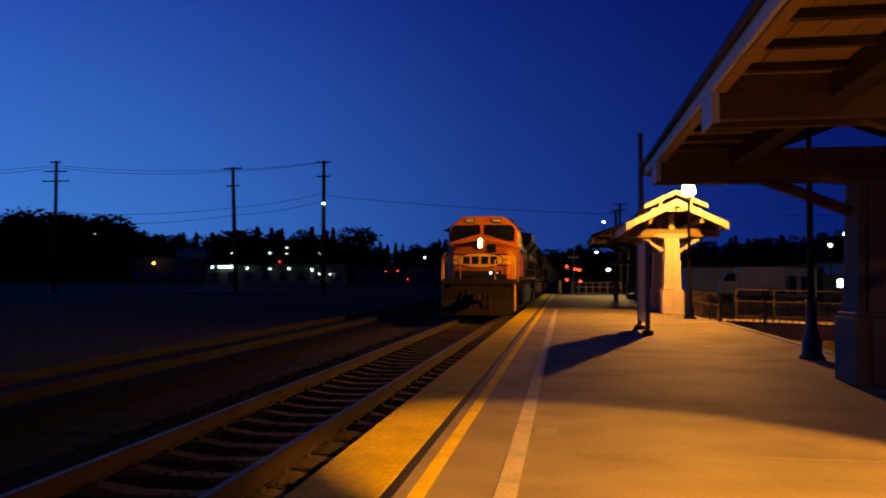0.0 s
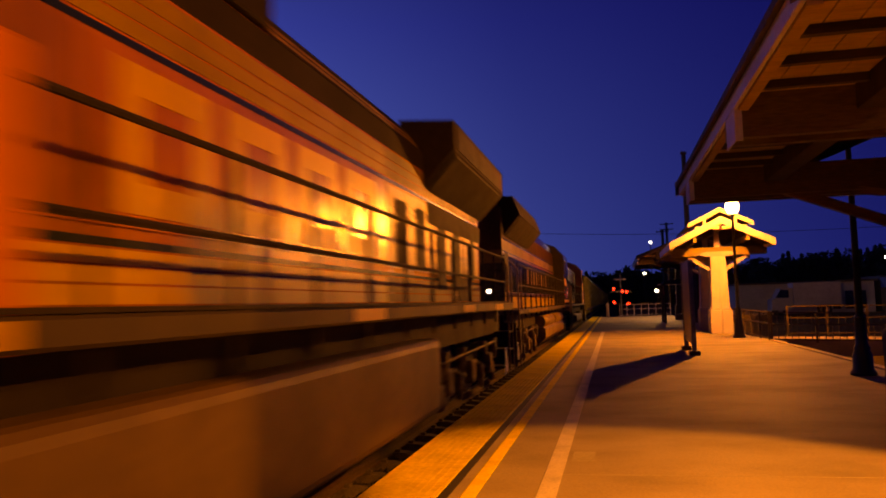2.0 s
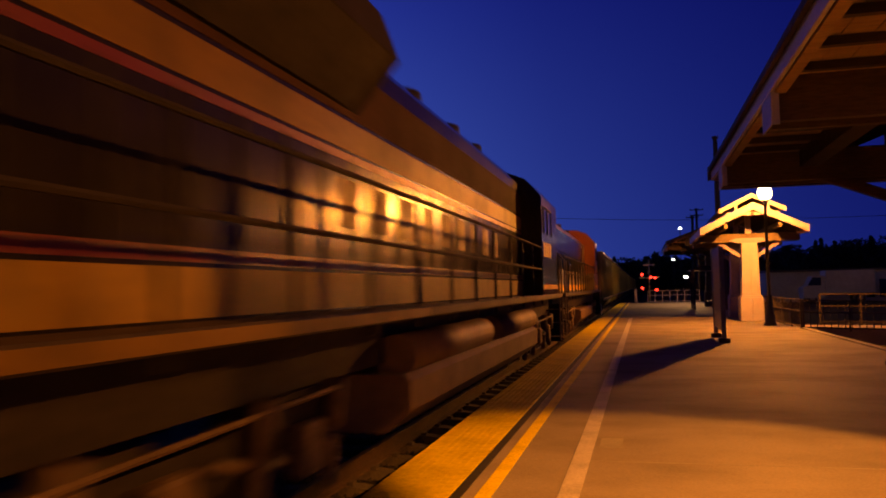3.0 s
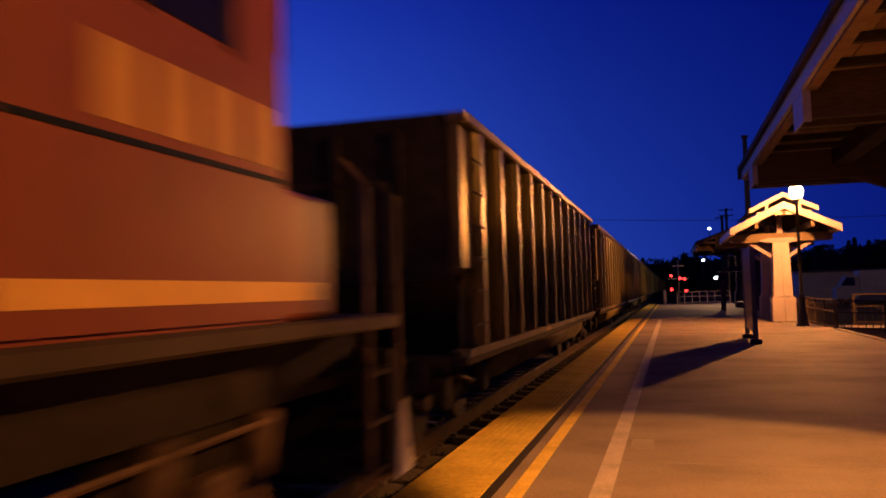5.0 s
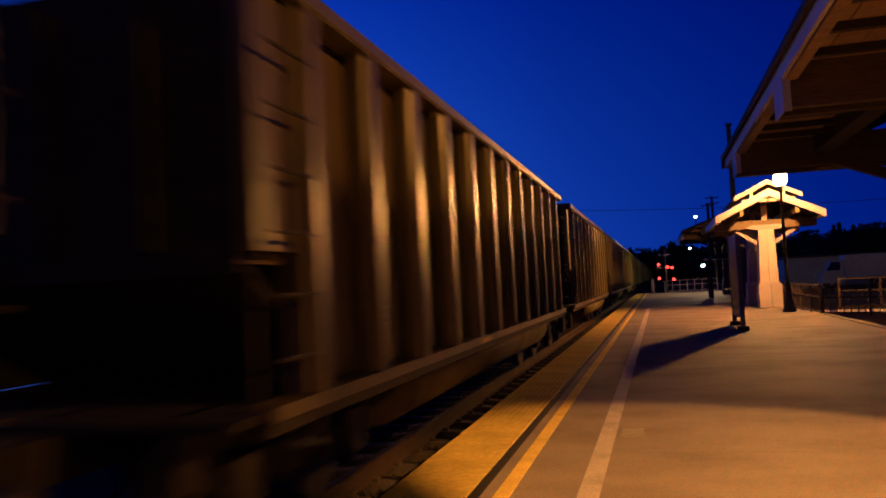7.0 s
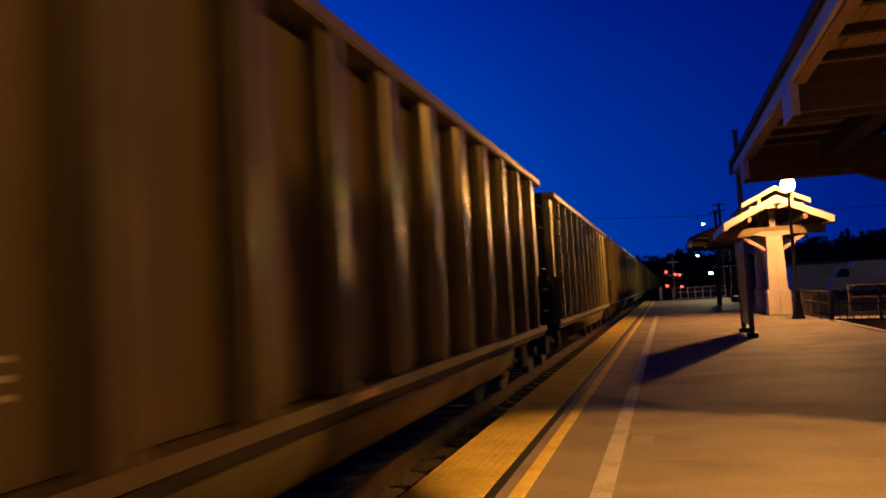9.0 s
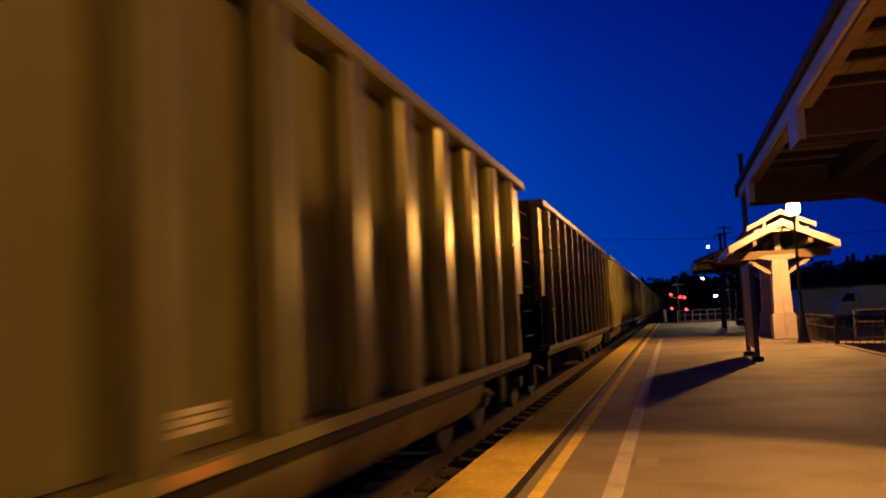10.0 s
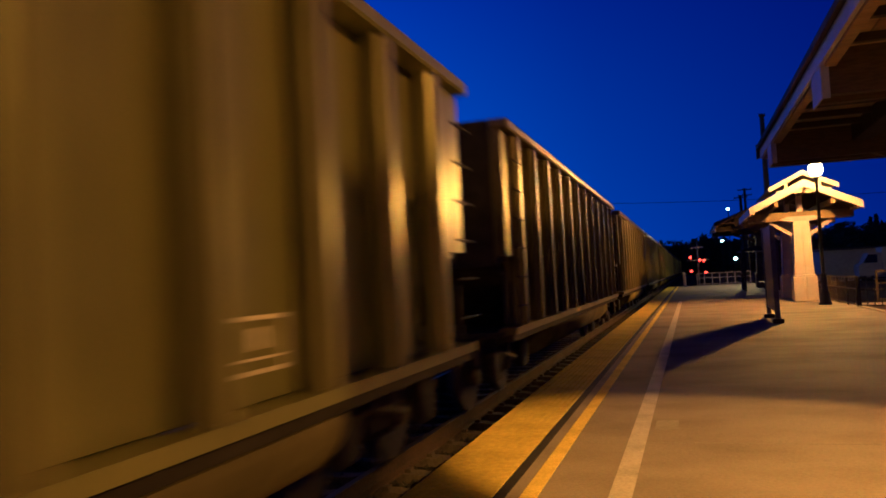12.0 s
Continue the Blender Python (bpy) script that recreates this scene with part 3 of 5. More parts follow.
    prism(ramp, [(RIGHT_X + 0.17, -0.06), (17, -0.35), (17, -0.66), (RIGHT_X + 0.17, -0.66)], 24.2, 27.0, "y")
    structure("ramp", ramp, "concrete", "concrete ramp that leads off the platform", "ramp")
    patch = boxes((-0.11, 0.09, 3.85, 4.30, -0.006, -0.002))
    part("repair_patch", patch, "kerb", slab, "square repair patch in the concrete")
    return slab


# ---- platform furniture ----
def build_lamppost():
    post = thing("street_lamp", "black cast metal platform lamp post with a glowing sodium globe", "street lamp", "platform lamp posts", pose(LAMP_X, LAMPS[0][0], 0))
    bm = bmesh.new()
    lathe(bm, [(0.21, 0), (0.21, 0.05), (0.17, 0.10), (0.16, 0.34), (0.12, 0.42), (0.135, 0.46), (0.10, 0.52), (0.085, 0.95), (0.10, 0.98), (0.07, 1.03)], 16)
    part("base", bm, "black_metal", post, "flared base on the concrete")
    bm = bmesh.new()
    lathe(bm, [(0.062, 1.0), (0.045, 4.1), (0.07, 4.06), (0.07, 4.10), (0.05, 4.12), (0.10, 4.20), (0.11, 4.23)], 14)
    part("pole", bm, "black_metal", post)
    bm = bmesh.new()
    lathe(bm, [(0.09, 4.23), (0.16, 4.28), (0.205, 4.36), (0.22, 4.47), (0.205, 4.58), (0.155, 4.67), (0.08, 4.72), (0.03, 4.73)], 20)
    globe = part("globe", bm, "globe", post, "bright amber glass globe")
    globe.visible_shadow = False
    bm = bmesh.new()
    lathe(bm, [(0.05, 4.72), (0.06, 4.74), (0.02, 4.79), (0.012, 4.85)], 10)
    part("finial", bm, "black_metal", post)
    for y, watts in LAMPS[1:]:
        other = copy_thing(post, pose(LAMP_X, y, 0))
        if not watts:
            tagged(other, "black cast metal platform lamp post with an unlit globe")
            for o in other.children:
                if o.name.startswith("globe"):
                    o.data = o.data.copy()
                    o.data.materials[0] = M["globe_dull"]
                    tagged(o, "unlit milky glass globe")


def build_sign():
    sign = thing("station_sign", "tall platform sign panel between two grey steel posts", "sign", m=pose(2.19, 18.1, 0))
    post = part("post", soft_box(-0.055, 0.055, -1.155, -1.045, 0, 2.34, 0.008, 1), "grey_metal", sign)
    twin(post, 0, 2.2).parent = sign
    foot = part("foot", soft_box(-0.13, 0.13, -1.24, -0.96, 0, 0.11, 0.02), "black_metal", sign, "black boot round the post")
    twin(foot, 0, 2.2).parent = sign
    part("panel", soft_box(-0.03, 0.03, -1.043, 1.043, 0.32, 2.31, 0.006, 1), "sign", sign, "dark panel with its edge to the track")
    part("top_bar", boxes((-0.04, 0.04, -1.04, 1.04, 2.312, 2.345)), "grey_metal", sign)
    part("bottom_bar", boxes((-0.04, 0.04, -1.04, 1.04, 0.285, 0.318)), "grey_metal", sign)


def gable_board(bm, y, half, eave, apex, depth, thick, cx=0.0):
    """A pair of sloping boards that meet at the ridge."""
    for s in (-1, 1):
        prism(bm, [(cx, apex), (cx, apex - depth), (cx + s * half, eave - depth), (cx + s * half, eave)], y, y + thick, "y")


def build_canopy(name, label, cx, y0, y1, half, eave, apex, columns, lantern, pale):
    """A gabled platform canopy on pedestal columns; the ridge runs along the track."""
    can = thing(name, label, "canopy", "platform canopies", pose(cx, 0, 0))
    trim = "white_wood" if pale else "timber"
    stucco = "column" if pale else "column_shaded"
    slope = (apex - eave) / half
    for s in (-1, 1):
        lip = half + (0.10 if lantern else 0.15)
        part("roof", prism(bmesh.new(), [(0, apex + 0.16), (s * lip, apex + 0.16 - slope * lip), (s * lip, apex + 0.10 - slope * lip), (0, apex + 0.10)], y0 - 0.12, y1 + 0.12, "y"), "shingle", can, "dark roof covering")
        if not lantern:
            n = int((y1 - y0) / 0.62)
            inner = half - 0.88
            for i in range(n + 1):
                y = y0 + 0.06 + i * (y1 - y0 - 0.12) / n
                part("joist", boxes((*sorted((s * inner, s * (half - 0.02))), y - 0.035, y + 0.035, eave - 0.02, eave + 0.045)), "shaded_timber", can)
                part("rafter", prism(bmesh.new(), [(s * 0.02, apex - 0.12), (s * (inner - 0.24), apex - 0.12 - slope * (inner - 0.24)), (s * (inner - 0.24), apex - slope * (inner - 0.24)), (s * 0.02, apex)], y - 0.05, y + 0.05, "y"), "shaded_timber", can)
            for j in range(4):
                a, b = inner + j * 0.22 + 0.004, inner + (j + 1) * 0.22 - 0.006
                part("soffit_board", boxes((*sorted((s * a, s * b)), y0 - 0.1, y1 + 0.1, eave + 0.048, eave + 0.09)), "soffit", can)
            part("girder", boxes((*sorted((s * (inner - 0.23), s * (inner - 0.005))), y0, y1, eave - 0.16, eave + 0.30)), "shaded_timber", can, "deep girder along the canopy")
            part("decking", prism(bmesh.new(), [(s * 0.0, apex + 0.01), (s * (inner - 0.01), apex + 0.01 - slope * inner), (s * (inner - 0.01), apex + 0.05 - slope * inner), (s * 0.0, apex + 0.05)], y0 - 0.1, y1 + 0.1, "y"), "shaded_timber", can, "dark roof boards over the open middle")
            part("gable_infill", prism(bmesh.new(), [(s * 0.002, apex - 0.02), (s * 0.002, eave + 0.62), (s * 1.38, eave + 0.09), (s * (inner - 0.24), eave + 0.09), (s * (inner - 0.24), apex - 0.02 - slope * (inner - 0.24))], y1 - 0.1, y1 - 0.05, "y"), "shaded_timber", can, "dark boards over an open gable")
        else:
            n = int((y1 - y0) / 0.62)
            for i in range(n + 1):
                y = y0 + 0.06 + i * (y1 - y0 - 0.12) / n
                part("rafter", prism(bmesh.new(), [(s * 0.02, apex - 0.06), (s * (half - 0.02), eave - 0.06), (s * (half - 0.02), eave + 0.045), (s * 0.02, apex + 0.045)], y - 0.05, y + 0.05, "y"), "shaded_timber", can)
            k = int(half / 0.29)
            for j in range(k):
                a, b = j * half / k + 0.004, (j + 1) * half / k - 0.008
                part("soffit_board", prism(bmesh.new(), [(s * a, apex - slope * a + 0.048), (s * b, apex - slope * b + 0.048), (s * b, apex - slope * b + 0.095), (s * a, apex - slope * a + 0.095)], y0 - 0.1, y1 + 0.1, "y"), "soffit", can)
        f0, f1 = (half + 0.10, half + 0.145) if lantern else (half + 0.062, half + 0.10)
        part("fascia", soft_box(*sorted((s * f0, s * f1)), y0 - 0.14, y1 + 0.14, eave - (0.11 if lantern else 0.085), eave + (0.14 if lantern else 0.055), 0.006, 1), "fascia", can, "grey metal gutter board")
        part("eave_board", boxes((*sorted((s * (half - 0.03), s * (f0 - 0.003))), y0 - 0.1, y1 + 0.1, eave - 0.10, eave + 0.0)), "soffit", can, "stained eave board")
    for y in (y0 - 0.17, y1 + 0.125):
        bm = bmesh.new()
        gable_board(bm, y, half + 0.15, eave + 0.13, apex + 0.20, 0.26 if pale else 0.22, 0.045)
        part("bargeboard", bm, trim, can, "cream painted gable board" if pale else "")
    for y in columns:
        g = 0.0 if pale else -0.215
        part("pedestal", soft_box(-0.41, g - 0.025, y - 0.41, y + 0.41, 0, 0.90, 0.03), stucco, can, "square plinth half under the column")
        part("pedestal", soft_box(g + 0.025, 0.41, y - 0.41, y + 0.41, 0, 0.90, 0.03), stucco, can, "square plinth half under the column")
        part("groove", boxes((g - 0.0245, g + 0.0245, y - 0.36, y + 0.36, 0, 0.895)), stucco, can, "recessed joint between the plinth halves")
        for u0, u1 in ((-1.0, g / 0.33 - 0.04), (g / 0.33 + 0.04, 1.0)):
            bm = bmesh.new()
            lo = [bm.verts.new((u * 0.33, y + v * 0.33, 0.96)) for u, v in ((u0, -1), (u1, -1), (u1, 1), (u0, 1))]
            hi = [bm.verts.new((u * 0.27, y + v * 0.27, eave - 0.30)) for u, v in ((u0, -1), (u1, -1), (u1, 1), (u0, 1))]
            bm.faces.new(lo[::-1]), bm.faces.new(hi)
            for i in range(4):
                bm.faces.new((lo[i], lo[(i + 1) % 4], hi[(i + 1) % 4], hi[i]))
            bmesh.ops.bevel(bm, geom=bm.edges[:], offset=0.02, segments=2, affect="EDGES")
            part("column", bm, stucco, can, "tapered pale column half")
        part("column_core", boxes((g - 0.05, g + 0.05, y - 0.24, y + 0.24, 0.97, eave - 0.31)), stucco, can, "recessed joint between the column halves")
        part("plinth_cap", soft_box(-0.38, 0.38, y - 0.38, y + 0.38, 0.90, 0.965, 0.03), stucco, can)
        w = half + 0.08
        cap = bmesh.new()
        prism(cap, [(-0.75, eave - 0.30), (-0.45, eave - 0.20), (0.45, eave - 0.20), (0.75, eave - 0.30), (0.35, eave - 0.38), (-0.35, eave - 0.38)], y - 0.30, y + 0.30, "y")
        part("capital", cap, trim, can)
        for d in (-0.19, 0.19):
            part("cross_beam", prism(bmesh.new(), [(-w, eave - 0.33), (w, eave - 0.33), (w, eave + 0.07), (-w, eave + 0.07)] if not pale else [(-w, eave - 0.34), (w, eave - 0.34), (w, eave - 0.03), (-w, eave - 0.03)], y + d - 0.05, y + d + 0.05, "y"), "timber", can, "heavy double cross beam")
        for s in (-1, 1):
            bm = bmesh.new()
            beam(bm, (s * 0.30, y, eave - (0.88 if pale else 0.78)), (s * min(1.62, half * 0.62), y, eave - (0.37 if pale else 0.25)), 0.13, 0.13)
            part("brace", bm, trim, can, "angled brace between column and beam")
            if not pale:
                part("end_plate", boxes((*sorted((s * (w - 0.05), s * (w + 0.012))), y - 0.27, y - 0.243, eave - 0.36, eave + 0.02), (*sorted((s * (w + 0.002), s * (w + 0.014))), y - 0.242, y + 0.24, eave - 0.36, eave + 0.02)), "fascia", can, "pale steel plate on the beam's end")
        part("king_post", boxes((-0.10, 0.10, y - 0.08, y + 0.08, eave - 0.03, (apex - 0.06) if lantern else eave + 0.065)), trim, can)
    for x, z in () if not lantern else ((-half * 0.55, apex - slope * half * 0.55 - 0.16), (half * 0.55, apex - slope * half * 0.55 - 0.16), (0, apex - 0.17)):
        part("purlin", boxes((x - 0.06, x + 0.06, y0, y1, z - 0.10, z + 0.10)), "timber", can)
    for y in (y1 - 0.12,) if not lantern else ():
        part("tie_beam", prism(bmesh.new(), [(-half + 0.02, eave - 0.26), (half - 0.02, eave - 0.26), (half - 0.02, eave + 0.045), (-half + 0.02, eave + 0.045)], y - 0.06, y + 0.06, "y"), "timber", can)
    if lantern:
        h2, e2, a2 = half * 0.66, apex - 0.10, apex + 0.42
        sl = (a2 - e2) / h2
        for s in (-1, 1):
            part("upper_roof", prism(bmesh.new(), [(0, a2 + 0.10), (s * h2, e2 + 0.10), (s * h2, e2 + 0.03), (0, a2 + 0.03)], y0 + 0.05, y1 - 0.3, "y"), "shingle", can)
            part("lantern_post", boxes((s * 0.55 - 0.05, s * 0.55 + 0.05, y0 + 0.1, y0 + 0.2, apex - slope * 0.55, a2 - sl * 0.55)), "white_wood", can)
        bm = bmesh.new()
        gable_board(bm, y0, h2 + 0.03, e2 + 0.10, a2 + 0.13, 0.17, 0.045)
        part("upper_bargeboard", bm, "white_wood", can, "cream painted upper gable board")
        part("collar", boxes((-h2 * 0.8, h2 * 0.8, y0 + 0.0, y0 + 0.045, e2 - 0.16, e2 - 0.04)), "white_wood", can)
    return can


def build_fence(name, label, p, q, height, posts, mat="fence", pickets=0):
    """A metal guard rail from p to q."""
    p, q = Vector(p), Vector(q)
    fence = thing(name, label, "railing", "ramp railings")
    for i in range(posts + 1):
        c = p.lerp(q, i / posts)
        part("post", boxes((c.x - 0.03, c.x + 0.03, c.y - 0.03, c.y + 0.03, c.z, c.z + height)), mat, fence)
    for k in (0.12, 0.62, 1.0):
        bm = bmesh.new()
        beam(bm, p + Vector((0, 0, height * k - 0.02)), q + Vector((0, 0, height * k - 0.02)), 0.045, 0.045)
        part("rail", bm, mat, fence)
    for i in range(1, pickets):
        c = p.lerp(q, i / pickets)
        part("picket", boxes((c.x - 0.011, c.x + 0.011, c.y - 0.011, c.y + 0.011, c.z + height * 0.12, c.z + height * 0.97)), mat, fence)
    return fence


def build_wait_shelter():
    sh = thing("waiting_shelter", "small glazed waiting shelter with a rounded dark roof", "shelter", m=pose(3.75, 45, 0))
    for x in (-0.6, 0.6):
        for y in (-1.4, 0, 1.4):
            part("post", boxes((x - 0.05, x + 0.05, y - 0.05, y + 0.05, 0, 2.25)), "black_metal", sh)
    bm = bmesh.new()
    prism(bm, [(-0.8 + 0.1 * i, 2.25 + 0.22 * math.sin(math.pi * i / 16)) for i in range(17)] + [(0.8, 2.2), (-0.8, 2.2)], -1.6, 1.6, "y")
    part("roof", bm, "black_metal", sh)
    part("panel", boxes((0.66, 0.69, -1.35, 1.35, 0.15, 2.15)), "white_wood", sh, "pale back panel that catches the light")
    part("bench", boxes((0.2, 0.55, -1.2, 1.2, 0.42, 0.47)), "fence", sh)


def build_crossing():
    sig = thing("crossing_signal", "road crossing signal with lit red lamps on a grey mast", "signal", m=pose(0.95, 70, 0))
    part("mast", rod(bmesh.new(), (0, 0, 0), (0, 0, 3.8), 0.06), "grey_metal", sig)
    part("cross_arm", boxes((-0.9, 0.9, -0.03, 0.03, 2.1, 2.18)), "grey_metal", sig)
    for x, z in ((-0.62, 2.42), (0.15, 2.16), (0.5, 2.10), (-0.62, 1.2), (0.62, 1.05)):
        lamp = part("lamp_hood", rod(bmesh.new(), (x, -0.10, z), (x, 0.12, z), 0.13, 12), "black_metal", sig)
        part("red_lens", rod(bmesh.new(), (x, -0.14, z), (x, -0.105, z), 0.115, 12), "lit_red", lamp, "glowing red lens")
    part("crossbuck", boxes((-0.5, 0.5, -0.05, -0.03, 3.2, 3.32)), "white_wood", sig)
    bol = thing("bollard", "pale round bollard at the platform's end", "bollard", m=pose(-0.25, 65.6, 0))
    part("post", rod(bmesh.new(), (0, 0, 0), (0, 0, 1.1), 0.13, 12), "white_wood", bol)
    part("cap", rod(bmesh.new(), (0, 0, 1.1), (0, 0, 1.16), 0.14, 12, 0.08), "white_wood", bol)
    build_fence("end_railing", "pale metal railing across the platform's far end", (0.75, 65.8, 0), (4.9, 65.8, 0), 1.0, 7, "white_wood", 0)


def build_utility_pole(x, y, top, arms, lean=0.0, lamp=None):
    pole = thing("utility_pole", "tall weathered wooden power pole with cross arms", "utility pole", "power poles", pose(x, y, -0.62, 0, lean, 0))
    h = top + 0.62
    part("mast", rod(bmesh.new(), (0, 0, 0), (0, 0, h), 0.34, 10, 0.21), "wood_pole", pole)
    for k, (z, w) in enumerate(arms):
        arm = part("cross_arm", boxes((-w, w, -0.2, -0.06, h - z - 0.08, h - z + 0.08)), "wood_pole", pole)
        for i in range(4):
            u = -w * 0.9 + i * w * 0.6
            part("insulator", rod(bmesh.new(), (u, -0.13, h - z + 0.08), (u, -0.13, h - z + 0.28), 0.06, 6, 0.03), "wood_pole", arm)
    if lamp:
        part("lamp_arm", rod(bmesh.new(), (0, 0, lamp), (0.3, -1.2, lamp + 0.3), 0.04), "wood_pole", pole)
        part("lamp_head", soft_box(0.15, 0.60, -1.4, -1.15, lamp + 0.12, lamp + 0.34, 0.05), "lit_white", pole, "white glowing lamp head")
    return pole


def build_cable(p, q, sag, r=0.03):
    bm = bmesh.new()
    p, q = Vector(p), Vector(q)
    pts = [p.lerp(q, i / 14) - Vector((0, 0, sag * 4 * (i / 14) * (1 - i / 14))) for i in range(15)]
    rings = [[bm.verts.new(c + Vector((0, r * math.cos(k * 1.2566), r * math.sin(k * 1.2566)))) for k in range(5)] for c in pts]
    for a, b in zip(rings, rings[1:]):
        for k in range(5):
            bm.faces.new((a[k], a[(k + 1) % 5], b[(k + 1) % 5], b[k]))
    tagged(part("overhead_cable", bm, "cable"), "thin dark overhead cable strung between poles", "cable", "overhead cables")


def tree_mesh(kind, seed):
    """A crown of many leaf clumps round limbs, with gaps and an uneven outline; about 1 high."""
    rng = np.random.default_rng(seed)
    verts, faces = [], []
    for i in range(1500):
        if kind == "conifer":
            h = rng.uniform(0.1, 1.0) ** 0.85
            tier = 0.75 + 0.25 * math.sin(h * 44 + seed)
            r = (1.02 - h) * 0.24 * tier * math.sqrt(rng.uniform(0.15, 1)) * (1 + 0.35 * math.sin(seed + 3 * h))
            a = rng.uniform(0, 6.28)
            c = np.array((r * math.cos(a), r * math.sin(a), h - 0.25 * r))
            s = 0.018 + 0.012 * (1 - h)
        else:
            k = rng.integers(0, 15)
            g = np.random.default_rng(seed * 100 + int(k))
            a, rr = g.uniform(0, 6.28), g.uniform(0.05, 0.36)
            c0 = np.array((rr * math.cos(a), rr * math.sin(a), g.uniform(0.35, 0.86) - 0.25 * rr))
            d = rng.normal(0, 1, 3)
            c = c0 + d / np.linalg.norm(d) * g.uniform(0.09, 0.19) * rng.uniform(0.6, 1.08)
            s = 0.021
        n = len(verts)
        for _ in range(4):
            verts.append(tuple(c + rng.normal(0, s, 3)))
        faces += [(n, n + 1, n + 2), (n + 1, n + 2, n + 3)]
    me = bpy.data.meshes.new("crown")
    me.from_pydata(verts, [], faces)
    me.materials.append(M["leaf"])
    return me


def build_trees():
    rng = random.Random(9)
    trees = []
    for kind, seed in (("conifer", 1), ("conifer", 2), ("conifer", 5), ("broadleaf", 3), ("broadleaf", 4), ("broadleaf", 6), ("broadleaf", 8)):
        t = thing("tree", "dark evergreen conifer in the dusk tree line" if kind == "conifer" else "dark leafy tree in the dusk tree line", "tree", "tree line")
        bm = bmesh.new()
        rod(bm, (0, 0, 0), (0, 0, 0.55 if kind == "broadleaf" else 0.95), 0.022, 7, 0.008)
        if kind == "broadleaf":
            for k in range(6):
                a = k * 1.05 + seed
                rod(bm, (0, 0, 0.3 + 0.03 * k), (0.22 * math.cos(a), 0.22 * math.sin(a), 0.55 + 0.04 * k), 0.010, 5, 0.004)
        part("trunk", bm, "bark", t)
        crown = new("crown", tree_mesh(kind, seed))
        crown.parent = t
        trees.append(t)
    # outline of the tree line: place across and height at 300 m
    shape = [(-250, 25), (-236, 25), (-220, 31), (-205, 24), (-187, 26), (-168, 18.5), (-152, 17.5), (-135, 17.5), (-119, 20.5), (-102, 19), (-86, 20.5), (-74, 14), (-60, 13), (-47, 14.5), (-20, 12), (10, 11), (57, 15), (72, 15), (91, 17), (130, 17)]
    first = set()
    x = -252.0
    while x < 130:
        top = np.interp(x, [a for a, _ in shape], [b for _, b in shape])
        i = rng.choice((0, 1, 2, 3, 4, 5, 6))
        if -230 < x < -160:
            i = rng.choice((3, 4, 5, 6, 6))
        h = top * (rng.uniform(0.98, 1.10) if i < 3 else rng.uniform(0.98, 1.12))
        far = rng.uniform(0.93, 1.05)
        m = pose(x * far, 300 * far, -0.62, 0, 0, rng.uniform(0, 360))
        size = h * far + 0.62
        t = trees[i]
        if i in first:
            t = copy_thing(t, m)
        else:
            first.add(i)
            t.matrix_basis = m
        wide = size * (rng.uniform(0.85, 1.25) if i < 3 else rng.uniform(1.0, 1.5))
        t.scale = (wide, wide, size)
        x += rng.uniform(1.6, 3.4)


def build_undergrowth():
    """Low dark bushes that close the foot of the tree line."""
    rng = np.random.default_rng(12)
    verts, faces = [], []
    for i in range(30000):
        x = rng.uniform(-270, 150)
        top = 9 + 3 * math.sin(x * 0.11) + 2 * math.sin(x * 0.31)
        c = np.array((x, 292 + rng.uniform(-5, 5), -0.6 + rng.uniform(0, 1) ** 0.8 * top))
        n = len(verts)
        for _ in range(3):
            verts.append(tuple(c + rng.normal(0, 1.25, 3)))
        faces.append((n, n + 1, n + 2))
    me = bpy.data.meshes.new("undergrowth")
    me.from_pydata(verts, [], faces)
    me.materials.append(M["leaf"])
    tagged(new("undergrowth", me), "dark dense bushes under the distant trees", "bushes", kind="stuff")


def build_tall_lamp(x, y, z):
    """A car park lamp whose lantern sits over the light at (x, y, z)."""
    l = thing("street_lamp", "unseen tall steel car park lamp with a sodium lantern", "street lamp", "car park lamps", pose(x + 0.55, y - 0.3, -0.62))
    h = z + 0.62
    part("pole", rod(bmesh.new(), (0, 0, 0), (0, 0, h + 0.30), 0.09, 10, 0.06), "grey_metal", l)
    part("arm", rod(bmesh.new(), (0, 0, h + 0.24), (-0.45, 0.25, h + 0.28), 0.035, 8), "grey_metal", l)
    part("lantern", soft_box(-0.80, -0.32, 0.08, 0.52, h + 0.17, h + 0.33, 0.04), "grey_metal", l)


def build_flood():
    # unseen fixture added to carry the spot over the light pool
    fl = thing("flood_lamp", "added unseen sodium flood lamp on a slim steel pole behind the platform", "flood lamp", m=pose(5.35, -1.75, -0.62))
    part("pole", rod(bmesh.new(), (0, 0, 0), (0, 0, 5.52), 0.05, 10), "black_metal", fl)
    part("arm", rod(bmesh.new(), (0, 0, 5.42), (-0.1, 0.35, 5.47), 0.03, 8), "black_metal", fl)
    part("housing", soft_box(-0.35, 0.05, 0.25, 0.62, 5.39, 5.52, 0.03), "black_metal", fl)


def build_far_left():
    rows = [(-122, -100, 8, 6.5, "wall_dark"), (-99, -58, 9, 4.6, "wall_dark"), (-112, -103, 6, 9.6, "wall_white"), (-56, -30, 8, 4.0, "wall_dark")]
    for k, (x0, x1, d, h, mat) in enumerate(rows):
        y = 205 if k != 2 else 214
        b = thing("warehouse", "low dark flat-roofed commercial building across the tracks" if mat == "wall_dark" else "pale taller block behind the low shops", "building", "buildings across the tracks")
        part("wall", boxes((x0, x1, y, y + d, -0.62, h)), mat, b)
